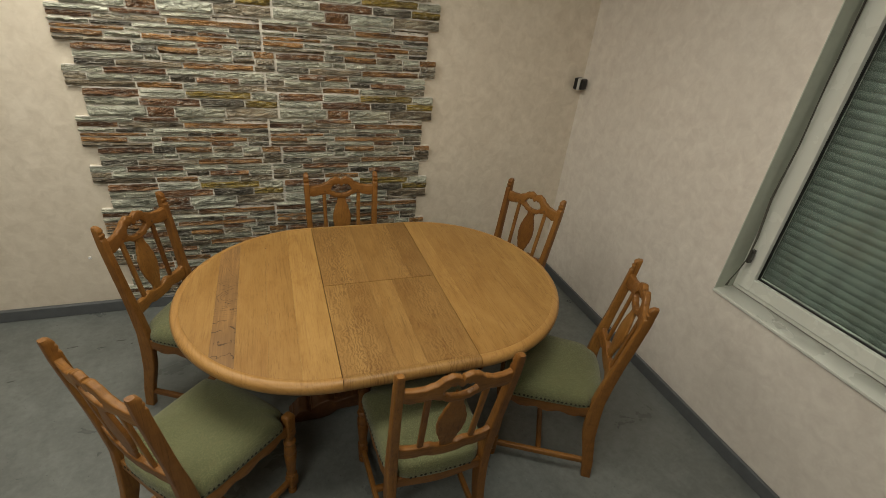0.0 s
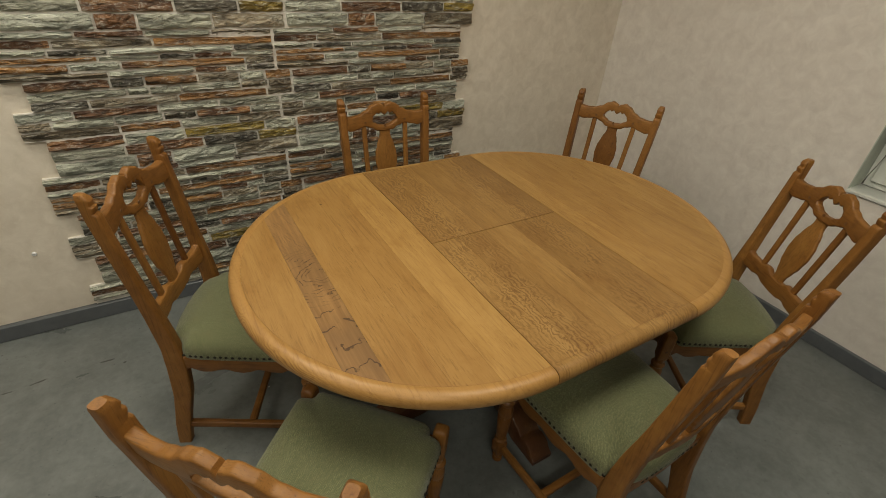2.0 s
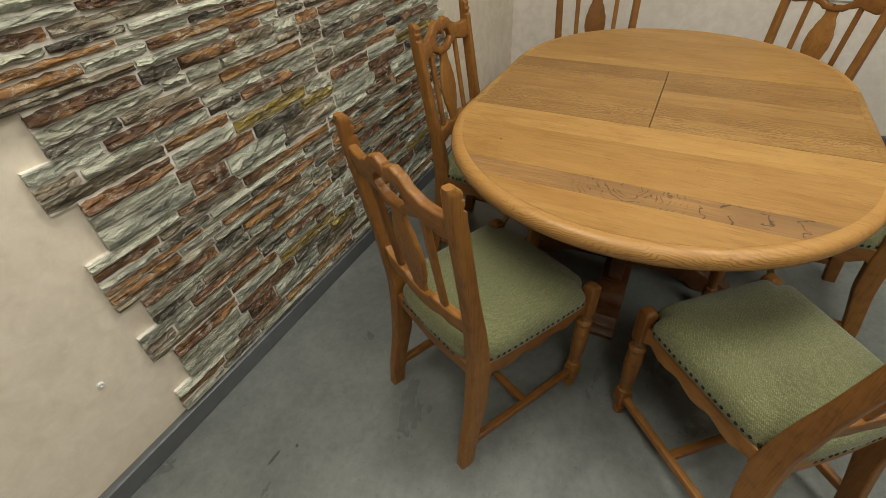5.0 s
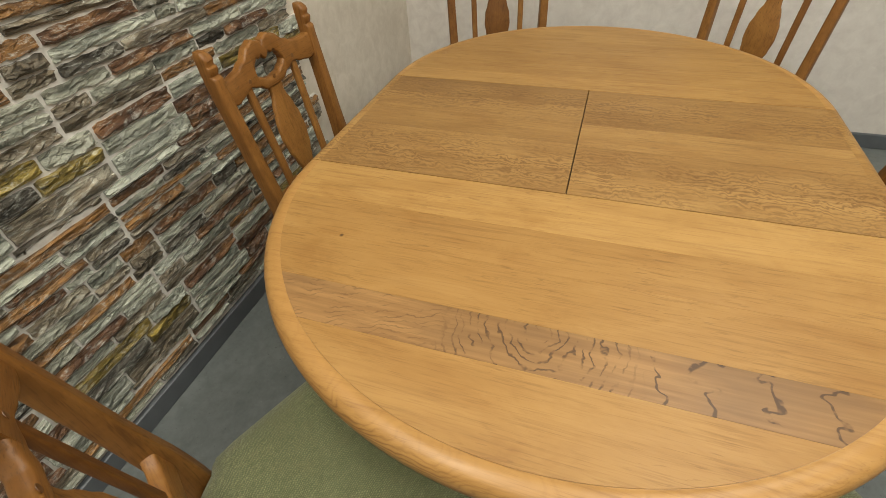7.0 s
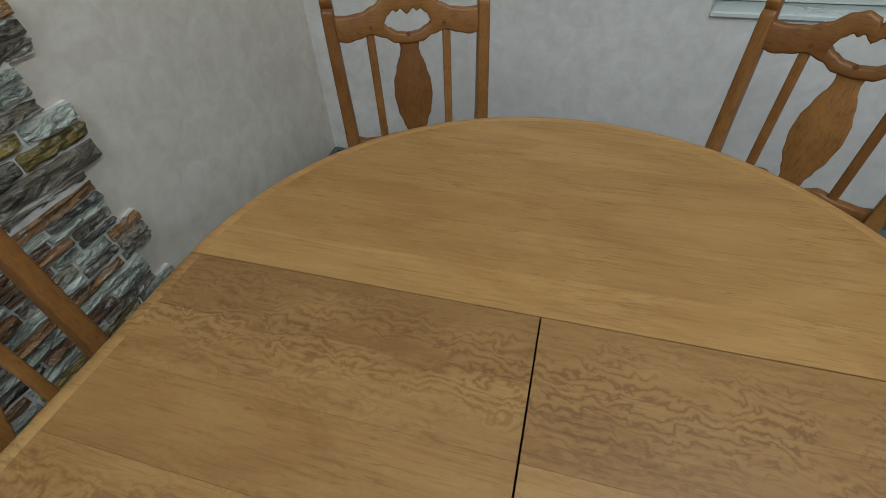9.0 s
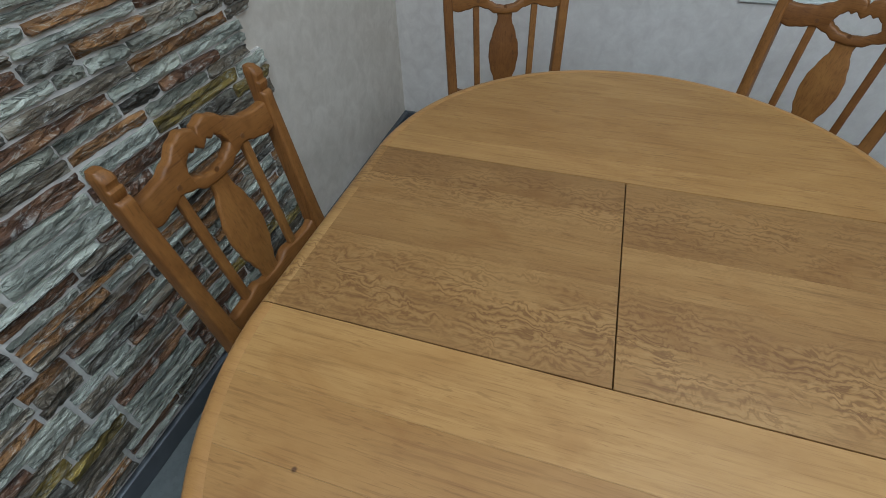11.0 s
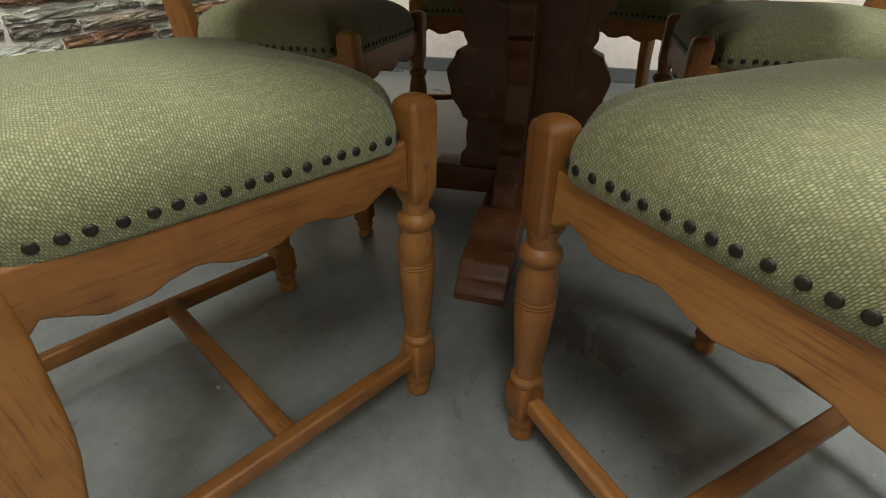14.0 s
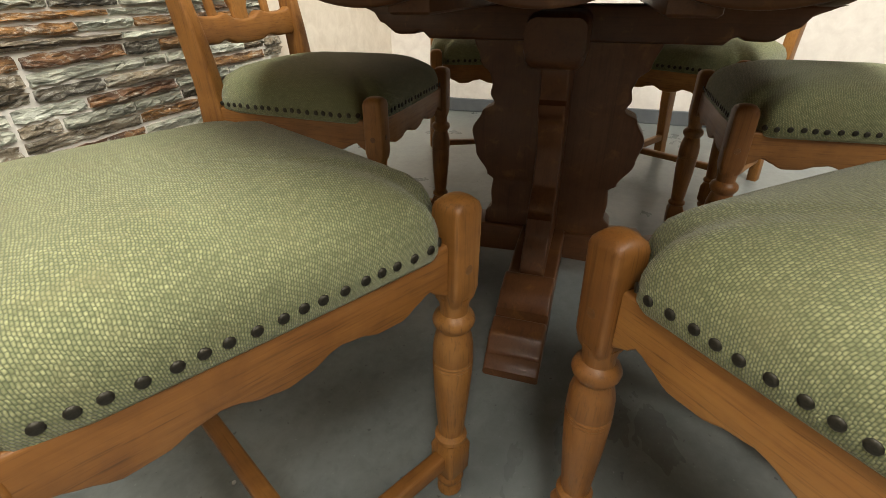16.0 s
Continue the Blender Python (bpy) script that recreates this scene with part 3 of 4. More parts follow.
def strap():
    """The shutter's pull strap, with its metal guide, hanging in the reveal."""
    root = tagged(new("shutter_strap"), "grey webbing shutter strap hanging slack in the window reveal", "strap")
    bm = bmesh.new()
    x = EAST + 0.088
    pts = [(x, -0.412, 2.13), (x, -0.414, 1.75), (x - 0.005, -0.424, 1.50), (x - 0.012, -0.418, 1.25), (x - 0.012, -0.436, 1.06), (x - 0.016, -0.440, 0.95), (x - 0.028, -0.432, 0.88), (x - 0.045, -0.424, 0.82), (x - 0.055, -0.424, 0.787)]
    rings = []
    for k, p in enumerate(pts):
        a = 0.25 * math.sin(k * 1.3)
        rings.append([(p[0] + u * math.cos(a), p[1] + v + u * math.sin(a), p[2]) for u, v in rounded(0.014, 0.0022, 0.001, 1)])
    loft(bm, rings)
    part("webbing", bm, strap_mat, root)
    bm = bmesh.new()
    box(bm, x - 0.022, -0.452, 0.925, x + 0.006, -0.437, 0.995, 0.003)
    guide = part("strap_guide", bm, metal, root, "dull metal strap guide")
    for z in (0.94, 0.98):
        bm = bmesh.new()
        lathe(bm, ((0.004, 0), (0.004, 0.004), (0.002, 0.005)), 0, 0, 10)
        s = part("screw", bm, metal, guide)
        s.matrix_basis = pose(x - 0.008, -0.452, z, 90)


strap()


def corner_sensor():
    root = tagged(new("wall_sensor"), "small black and grey sensor box fixed in the wall corner", "sensor")
    bm = bmesh.new()
    box(bm, -0.034, -0.016, -0.038, 0.034, 0.012, 0.038, 0.006)
    part("back_plate", bm, black_plastic, root)
    bm = bmesh.new()
    box(bm, -0.036, -0.034, -0.040, 0.036, -0.014, 0.040, 0.006)
    part("housing", bm, light_plastic, root, "light grey middle band")
    bm = bmesh.new()
    box(bm, -0.031, -0.052, -0.035, 0.031, -0.032, 0.035, 0.008)
    part("cover", bm, black_plastic, root, "glossy black cover")
    root.matrix_basis = pose(1.575, NORTH - 0.030, 1.472, 0, 0, 24)


corner_sensor()

bm = bmesh.new()
lathe(bm, ((0.0085, 0.0), (0.0085, 0.004), (0.0065, 0.0062), (0.0035, 0.0062), (0.003, 0.0035)), 0, 0, 14)
plug = part("wall_plug", bm, lamp_frame)
plug.matrix_basis = pose(-1.469, NORTH - 0.0005, 0.376, 90)
tagged(plug, "small pale plastic plug set in the wallpaper", "wall plug")


bm = bmesh.new()
lathe(bm, ((0.0015, 0.0), (0.0032, 0.0015), (0.0028, 0.004), (0.0012, 0.0052)), 0, 0, 7)
crumb = part("paint_crumb", bm, light_plastic)
crumb.matrix_basis = pose(-0.775, 0.322, 0.0, 0, 0, 30)
tagged(crumb, "tiny pale crumb lying on the concrete floor", "crumb")


# ---- added ceiling lamps, out of view ----
def added_ceiling_lamp(x, y):
    root = tagged(new("ceiling_light"), "unseen white ceiling panel lamp, added to light the room", "lamp", "ceiling lamps")
    bm = bmesh.new()
    box(bm, -0.62, -0.29, -0.045, 0.62, 0.29, 0.0, 0.004)
    part("lamp_housing", bm, lamp_frame, root)
    bm = bmesh.new()
    box(bm, -0.60, -0.27, -0.052, 0.60, 0.27, -0.044, 0.002)
    part("diffuser", bm, glow, root, "glowing diffuser of an added lamp")
    root.matrix_basis = pose(x, y, CEILING)
    return root


for lx, ly in LAMPS:
    added_ceiling_lamp(lx, ly)


# ---- the table ----
TABLE = tagged(new("dining_table"), "oval honey oak extending dining table on a carved, shade-darkened pedestal", "table")
TX, TY, R, TOP, HALF = 0.0, -0.018, 0.594, 0.75, 0.256
BORDER = 0.034
END = HALF + R - BORDER


def edge_y(x, inset):
    """Half the table's width at x, inset from its edge."""
    d = abs(x) - HALF
    r = R - inset
    return r if d <= 0 else math.sqrt(max(r * r - d * d, 0.0))


def plank(x0, x1, material, name="plank", y0=None, y1=None, gap=0.0001, label=""):
    n = 40
    xs = steps(x0 + gap, x1 - gap, n)
    if abs(x0) > END - 0.01:
        xs = [x1 - gap - (x1 - x0 - gap) * math.sin(math.pi / 2 * (1 - i / n)) for i in range(n + 1)]
    elif abs(x1) > END - 0.01:
        xs = [x0 + gap + (x1 - x0 - gap) * math.sin(math.pi / 2 * i / n) for i in range(n + 1)]
    up = [(x, TY + edge_y(x, BORDER) if y1 is None else y1) for x in xs]
    dn = [(x, TY - edge_y(x, BORDER) if y0 is None else y0) for x in reversed(xs)]
    out = [p for i, p in enumerate(up + dn) if i == 0 or (Vector(p) - Vector((up + dn)[i - 1])).length > 1e-4]
    bm = bmesh.new()
    cx, cy = sum(p[0] for p in out) / len(out), sum(p[1] for p in out) / len(out)
    rings = []
    for z, s in ((TOP - 0.03, 0.0), (TOP - 0.0003, 0.0), (TOP, 0.0002)):
        rings.append([(px + (cx - px) * s / max(abs(cx - px), 0.02), py + (cy - py) * s / max(abs(cy - py), 0.02), z) for px, py in out])
    loft(bm, rings)
    return part(name, bm, material, TABLE, label, 25)


for edges, material in (((-END, -0.685, ), top_wood), ((-0.685, -0.602), strip_wood), ((-0.602, -0.49), top_wood), ((-0.49, -0.385), top_wood), ((-0.385, -HALF - 0.001), top_wood),
                        ((HALF + 0.001, 0.335), top_wood), ((0.335, 0.43), top_wood), ((0.43, 0.545), top_wood), ((0.545, 0.65), top_wood), ((0.65, END), top_wood)):
    plank(edges[0], edges[1], material, label="oak board with dark cathedral grain" if material is strip_wood else "")
for a, b in ((-HALF + 0.0012, -0.16), (-0.16, -0.055), (-0.055, 0.05), (0.05, 0.15), (0.15, HALF - 0.0008)):
    plank(a, b, darker_leaf_wood, "leaf_plank", y0=-0.0138)
    plank(a, b, leaf_wood, "leaf_plank", y1=-0.0162)


def rim(points, name):
    """A bullnosed border along a run of (x, y, nx, ny) points of the table's outer edge."""
    prof = [(BORDER + 0.0006, -0.034), (BORDER + 0.0006, -0.0005), (BORDER - 0.0012, -0.0005), (BORDER - 0.002, 0.0), (0.022, 0.0), (0.013, -0.002), (0.006, -0.007), (0.0015, -0.0145), (0.0, -0.023), (0.0015, -0.034), (0.007, -0.043), (0.015, -0.0475), (0.032, -0.0475)]
    bm = bmesh.new()
    loft(bm, [[(x - nx * d, y - ny * d, TOP + z) for d, z in prof] for x, y, nx, ny in points])
    return part(name, bm, leaf_wood if name == "leaf_rim" else rim_wood, TABLE, "rounded solid oak edge", 50)


def arc(cx, a0, a1, n=90):
    return [(cx + R * math.cos(radians(a)), TY + R * math.sin(radians(a)), math.cos(radians(a)), math.sin(radians(a))) for a in steps(a0, a1, n)]


rim(arc(-HALF - 0.001, 90, 270), "end_rim")
rim(arc(HALF + 0.001, -90, 90), "end_rim")
for s in (1, -1):
    rim([(x, TY + s * R, 0, s) for x in steps(-HALF + 0.001, HALF - 0.001, 8)], "leaf_rim")
bm = bmesh.new()
out = [(x, y) for x, y, _, _ in arc(-HALF, 90, 270, 30) + arc(HALF, -90, 90, 30)]
loft(bm, [[(x * 0.95, TY + (y - TY) * 0.93, z) for x, y in out] for z in (TOP - 0.036, TOP - 0.028)])
part("underboard", bm, base_y, TABLE, "underside board in shade-darkened oak")


def pedestal():
    cy = -0.028

    def scallop(s, depth, n):
        return depth * abs(math.sin(math.pi * n * s)) ** 0.7

    # apron boards under the top, with scalloped lower edges
    for sx in (-1, 1):
        bm = bmesh.new()
        board_y(bm, [cy + v for v in steps(-0.34, 0.34, 60)], lambda y, z: sx * 0.47, lambda y: 0.654 - scallop((y - cy + 0.34) / 0.68, 0.034, 3), lambda y: 0.712, 0.024)
        part("apron", bm, base_y, TABLE, "scalloped apron board")
        bm = bmesh.new()
        board_x(bm, steps(-0.458, 0.458, 72), lambda x: cy + sx * 0.328, lambda x: 0.654 - scallop((x + 0.458) / 0.916, 0.034, 4), lambda x: 0.712, 0.024)
        part("apron", bm, base_x, TABLE, "scalloped apron board")
    # upper cross beam with carved ends
    top_lo = [(0.0, 0.545), (0.29, 0.545), (0.305, 0.562), (0.325, 0.553), (0.36, 0.552), (0.40, 0.575), (0.42, 0.598), (0.46, 0.612)]
    bm = bmesh.new()
    board_y(bm, [cy + v for v in steps(-0.46, 0.46, 80)], lambda y, z: 0.0, lambda y: curve_at(top_lo, abs(y - cy)), lambda y: 0.612, 0.09, 0.006)
    part("upper_beam", bm, base_y, TABLE)
    bm = bmesh.new()
    cap = [(0.0, 0.512), (0.185, 0.512), (0.2, 0.516), (0.212, 0.53)]
    board_x(bm, steps(-0.212, 0.212, 48), lambda x: cy + 0.002, lambda x: curve_at(cap, abs(x)), lambda x: 0.606 - max(0, abs(x) - 0.195) * 0.5, 0.104, 0.018)
    part("upper_crossbeam", bm, base_x, TABLE)
    for sx in (-1, 1):
        bm = bmesh.new()
        box(bm, -0.455, cy + sx * 0.17 - 0.03, 0.611, 0.455, cy + sx * 0.17 + 0.03, 0.714, 0.004)
        part("bearer", bm, base_x, TABLE)
    # scrolled upright board
    half = [(0.10, 0.125), (0.12, 0.152), (0.145, 0.150), (0.165, 0.135), (0.20, 0.138), (0.235, 0.135), (0.245, 0.150), (0.30, 0.180), (0.35, 0.190), (0.395, 0.168), (0.412, 0.140), (0.435, 0.150), (0.455, 0.146), (0.475, 0.152), (0.50, 0.175), (0.55, 0.19)]
    bm = bmesh.new()
    rings = []
    for z in steps(0.10, 0.548, 90):
        h = curve_at(half, z)
        rings.append([(p, cy + q, z) for p, q in rounded(0.062, 2 * h, 0.006)])
    loft(bm, rings)
    part("upright_board", bm, base_z, TABLE, "scroll-cut upright board")
    # corbels and feet, two sides
    for sx in (-1, 1):
        bm = bmesh.new()
        reach = [(0.07, 0.215), (0.10, 0.225), (0.14, 0.21), (0.18, 0.185), (0.215, 0.185), (0.222, 0.168), (0.28, 0.128), (0.34, 0.118), (0.40, 0.135), (0.43, 0.16), (0.445, 0.165), (0.452, 0.15), (0.51, 0.17)]
        rings = []
        for z in steps(0.075, 0.51, 60):
            r = curve_at(reach, z)
            rings.append([(sx * (0.02 + (r - 0.02) / 2 + p), cy + q, z) for p, q in rounded(r - 0.02, 0.053, 0.005)])
        loft(bm, rings)
        part("corbel", bm, base_z, TABLE, "carved corbel bracket")
        bm = bmesh.new()
        hi = [(0.0, 0.122), (0.12, 0.118), (0.225, 0.10), (0.255, 0.118), (0.29, 0.108), (0.335, 0.082), (0.339, 0.062), (0.36, 0.078), (0.39, 0.07), (0.425, 0.038), (0.43, 0.026), (0.442, 0.016)]
        lo = [(0.0, 0.045), (0.20, 0.04), (0.27, 0.004), (0.30, 0.0), (0.442, 0.0)]
        xs = steps(0.03, 0.335, 30) + steps(0.338, 0.442, 24)
        board_x(bm, [sx * x for x in xs], lambda x: cy, lambda x: curve_at(lo, abs(x)), lambda x: curve_at(hi, abs(x)), 0.104, 0.006)
        part("foot", bm, base_x, TABLE, "stepped pedestal foot")
    bm = bmesh.new()
    hi = [(0.0, 0.118), (0.22, 0.118), (0.235, 0.10), (0.27, 0.108), (0.32, 0.085), (0.345, 0.06), (0.36, 0.066), (0.39, 0.058), (0.41, 0.03), (0.425, 0.02)]
    lo = [(0.0, 0.05), (0.2, 0.045), (0.25, 0.03), (0.30, 0.0), (0.425, 0.0)]
    board_y(bm, [cy + v for v in steps(-0.425, 0.425, 90)], lambda y, z: 0.0, lambda y: curve_at(lo, abs(y - cy)), lambda y: curve_at(hi, abs(y - cy)), 0.088, 0.006)
    part("base_beam", bm, base_y, TABLE, "arched base beam with carved ends")


pedestal()


# ---- the chairs ----
POST = [(0.0, -0.252), (0.10, -0.238), (0.25, -0.207), (0.38, -0.197), (0.46, -0.199), (0.56, -0.211), (0.72, -0.236), (0.90, -0.2635), (0.98, -0.271)]


def post_x(z):
    for (a, va), (b, vb) in zip(POST, POST[1:]):
        if z <= b:
            return va + (vb - va) * (z - a) / (b - a)
    return POST[-1][1]


def post_y(z):
    return curve_at([(0.0, 0.186), (0.38, 0.178), (0.98, 0.193)], z)


def cushion_outline():
    """The seat's outline, notched for the front posts."""
    half = [(0.214, 0.0), (0.214, 0.06), (0.213, 0.12), (0.211, 0.158), (0.203, 0.168), (0.188, 0.170), (0.180, 0.176), (0.177, 0.190), (0.172, 0.206), (0.160, 0.212), (0.08, 0.209), (-0.02, 0.204), (-0.12, 0.198), (-0.158, 0.192), (-0.170, 0.182), (-0.177, 0.168), (-0.191, 0.158), (-0.206, 0.147), (-0.217, 0.124), (-0.225, 0.07), (-0.228, 0.0)]
    dense = []
    for (ax, ay), (bx, by) in zip(half, half[1:]):
        n = max(1, int(math.hypot(bx - ax, by - ay) / 0.03))
        dense += [(ax + (bx - ax) * i / n, ay + (by - ay) * i / n) for i in range(n)]
    return dense + [(half[-1][0], 0.0)] + [(x, -y) for x, y in reversed(dense[1:])]


def rail_low(s):
    """The scalloped lower edge of a seat rail: small ogees by the legs, long shallow lobes between."""
    t = min(s, 1 - s)
    return curve_at([(0.0, 0.354), (0.03, 0.360), (0.07, 0.371), (0.10, 0.364), (0.17, 0.353), (0.24, 0.354), (0.31, 0.362), (0.365, 0.365), (0.385, 0.362), (0.44, 0.354), (0.5, 0.350)], t)


def dining_chair():
    root = new("dining_chair")
    # cushion
    outline = cushion_outline()
    bm = bmesh.new()
    rings = []
    for s, z in ((0.980, 0.410), (0.994, 0.414), (0.998, 0.426), (0.996, 0.439), (0.983, 0.451), (0.955, 0.464), (0.90, 0.476), (0.80, 0.488), (0.65, 0.497), (0.45, 0.503), (0.22, 0.506)):
        rings.append([(x * s, y * s, z) for x, y in outline])
    rings.reverse()
    loft(bm, rings)
    # cloth coordinates: lengths along the cloth, outwards from the middle
    cloth = []
    for i, (x, y) in enumerate(outline):
        d = math.hypot(x, y)
        run = math.hypot(rings[0][i][0], rings[0][i][1])
        for k, ring in enumerate(rings):
            if k:
                run += (Vector(ring[i]) - Vector(rings[k - 1][i])).length
            cloth.append((k * len(outline) + i, (x / d * run, y / d * run)))
    cloth = dict(cloth)
    bm.verts.index_update()
    layer = bm.loops.layers.uv.new("cloth")
    for face in bm.faces:
        for corner in face.loops:
            corner[layer].uv = cloth[corner.vert.index]
    seat = part("seat", bm, fabric, root, "sage green woven upholstered seat", 80)
    # nails along the lower edge
    bm = bmesh.new()
    lathe(bm, ((0.0051, 0.0), (0.0049, 0.0008), (0.0040, 0.0017), (0.0028, 0.0021), (0.0011, 0.0020)), 0, 0, 10)
    nail = part("nail", bm, nail_mat, seat, "", 60)
    side = [(-0.165, 0.1893), (-0.158, 0.1913), (-0.12, 0.1973), (-0.02, 0.2034), (0.08, 0.2084), (0.16, 0.2112), (0.173, 0.2050)]

    def nail_at(x):
        for (a, ya), (b, yb) in zip(side, side[1:]):
            if x <= b:
                return ya + (yb - ya) * (x - a) / (b - a)
        return side[-1][1]

    spots = []
    for i in range(19):
        x = 0.172 - 0.336 * (i + 0.09 * math.sin(i * 4.7)) / 18
        for k in (1, -1):
            turn = -38 * k if i == 0 else 0
            spots.append((x, k * nail_at(x), pose(0, 0, 0, 0, 0, turn) @ pose(0, 0, 0, -90 * k)))
    for n, x, reach, turn in ((18, 0.2135, 0.158, 90), (13, -0.2255, 0.112, -90)):
        for i in range(n):
            spots.append((x, reach - 2 * reach * (i + 0.09 * math.sin(i * 3.9)) / (n - 1), pose(0, 0, 0, 0, turn)))
    for k, (x, y, m) in enumerate(spots):
        ob = nail if k == 0 else new("nail", nail.data)
        ob.parent = seat
        ob.matrix_basis = pose(x, y, 0.4262 + 0.0006 * math.sin(k * 2.3)) @ m
    # front legs
    for s in (1, -1):
        bm = bmesh.new()
        lathe(bm, ((0.014, 0.0), (0.0175, 0.004), (0.0175, 0.013), (0.014, 0.019), (0.0145, 0.022), (0.0195, 0.030), (0.0195, 0.036), (0.015, 0.044)), 0.2, 0.193 * s)
        rings = []
        for z, w in ((0.040, 0.030), (0.050, 0.040), (0.096, 0.041), (0.108, 0.033)):
            rings.append([(0.2 + p, 0.193 * s + q, z) for p, q in rounded(w, w, 0.006 + max(0, 0.036 - w))])
        loft(bm, rings)
        lathe(bm, ((0.015, 0.104), (0.0215, 0.112), (0.0215, 0.118), (0.0165, 0.124), (0.0175, 0.135), (0.0225, 0.20), (0.0245, 0.2405), (0.0235, 0.2425), (0.0247, 0.2445), (0.0237, 0.2475), (0.0249, 0.250), (0.0239, 0.2525), (0.0247, 0.255), (0.0238, 0.277), (0.0205, 0.292), (0.0185, 0.298), (0.024, 0.306), (0.025, 0.311), (0.023, 0.317), (0.0165, 0.322), (0.0165, 0.330), (0.019, 0.345)), 0.2, 0.193 * s, 20)
        rings = []
        for z, w in ((0.331, 0.027), (0.342, 0.035), (0.356, 0.039), (0.449, 0.039), (0.456, 0.036), (0.461, 0.028), (0.463, 0.016)):
            rings.append([(0.2 + p, 0.193 * s + q, z) for p, q in rounded(w, w, 0.005 + max(0, 0.039 - w) * 0.5)])
        loft(bm, rings)
        for v in bm.verts:
            v.co.x += 0.014 * v.co.z
            v.co.y += 0.009 * v.co.z * s
        part("front_leg", bm, oak_z, root, "turned front leg", 35)
    # rear posts with carved finials
    for s in (1, -1):
        bm = bmesh.new()
        rings = []
        zs = steps(0.0, 0.90, 34) + [0.915, 0.922, 0.926, 0.929, 0.934, 0.942, 0.947, 0.950, 0.953, 0.962, 0.970, 0.976, 0.979]
        for z in zs:
            d = curve_at([(0.0, 0.044), (0.12, 0.050), (0.30, 0.060), (0.38, 0.061), (0.47, 0.052), (0.70, 0.038), (0.90, 0.036), (0.924, 0.036), (0.929, 0.028), (0.940, 0.034), (0.947, 0.034), (0.951, 0.028), (0.962, 0.032), (0.972, 0.029), (0.979, 0.021)], z)
            w = curve_at([(0.0, 0.032), (0.40, 0.035), (0.90, 0.030), (0.970, 0.028), (0.979, 0.020)], z)
            back = (d - 0.036) / 2 if z > 0.9 else 0.0
            rings.append([(post_x(z) + back + p, s * post_y(z) + q, z) for p, q in rounded(d, w, 0.006)])
        loft(bm, rings)
        part("back_post", bm, oak_z, root, "raked rear leg and back post with carved finial", 35)

    def bow(y, z):
        return post_x(z) - 0.016 * (1 - (y / 0.185) ** 2)

    # crest rail: two shoulders and the bridges over and under the eye
    hi = [(0.0, 0.933), (0.006, 0.944), (0.03, 0.952), (0.052, 0.944), (0.085, 0.921), (0.115, 0.909), (0.15, 0.906), (0.19, 0.910)]
    lo = [(0.0, 0.832), (0.035, 0.835), (0.062, 0.850), (0.095, 0.860), (0.125, 0.852), (0.155, 0.847), (0.19, 0.856)]
    eye_hi = [(0.0, 0.898), (0.004, 0.902), (0.016, 0.912), (0.026, 0.905), (0.034, 0.910), (0.048, 0.900), (0.060, 0.882)]
    eye_lo = [(0.0, 0.856), (0.025, 0.859), (0.048, 0.870), (0.060, 0.880)]
    bm = bmesh.new()
    for s in (1, -1):
        board_y(bm, [s * v for v in steps(0.059, 0.186, 26)], bow, lambda y: curve_at(lo, abs(y)), lambda y: curve_at(hi, abs(y)), 0.024, 0.006)
    board_y(bm, steps(-0.060, 0.060, 48), bow, lambda y: curve_at(eye_hi, abs(y)), lambda y: curve_at(hi, abs(y)), 0.0238, 0.006)
    board_y(bm, steps(-0.060, 0.060, 32), bow, lambda y: curve_at(lo, abs(y)), lambda y: curve_at(eye_lo, abs(y)), 0.0238, 0.006)
    part("crest_rail", bm, oak_y, root, "carved crest rail with an eye-shaped cut-out", 45)
    # dowel pins
    bm = bmesh.new()
    lathe(bm, ((0.0058, 0.0), (0.0055, 0.0009), (0.003, 0.0012)), 0, 0, 10)
    pin = part("dowel_pin", bm, pin_wood, root, "darker oak dowel pin")
    spots = [pose(bow(y, z) + 0.0122, y, z, 0, 86) for y, z in ((0.092, 0.876), (-0.092, 0.876), (0.0, 0.856))]
    spots += [pose(0.2054, s * 0.2155, 0.384, -90 * s) for s in (1, -1)] + [pose(0.2244, s * 0.1965, 0.386, 0, 90) for s in (1, -1)]
    for k, m in enumerate(spots):
        ob = pin if k == 0 else new("dowel_pin", pin.data)
        ob.parent = root
        ob.matrix_basis = m
    # lower back rail
    hi2 = [(0.0, 0.580), (0.03, 0.583), (0.06, 0.596), (0.10, 0.590), (0.14, 0.592), (0.185, 0.606)]
    lo2 = [(0.0, 0.528), (0.04, 0.530), (0.08, 0.541), (0.11, 0.535), (0.15, 0.536), (0.185, 0.548)]
    bm = bmesh.new()
    board_y(bm, steps(-0.178, 0.178, 40), bow, lambda y: curve_at(lo2, abs(y)), lambda y: curve_at(hi2, abs(y)), 0.024, 0.006)
    part("lower_back_rail", bm, oak_y, root, "wavy lower back rail", 45)
    # vase splat and slats
    bm = bmesh.new()
    half = [(0.57, 0.024), (0.60, 0.025), (0.625, 0.034), (0.66, 0.046), (0.70, 0.052), (0.735, 0.050), (0.77, 0.040), (0.792, 0.034), (0.797, 0.028), (0.82, 0.024), (0.848, 0.029)]
    rings = []
    for z in steps(0.572, 0.848, 46):
        rings.append([(bow(0, z) + p, q, z) for p, q in rounded(0.014, 2 * curve_at(half, z), 0.005)])
    loft(bm, rings)
    part("splat", bm, oak_z, root, "vase-shaped back splat", 45)
    for s in (1, -1):
        bm = bmesh.new()
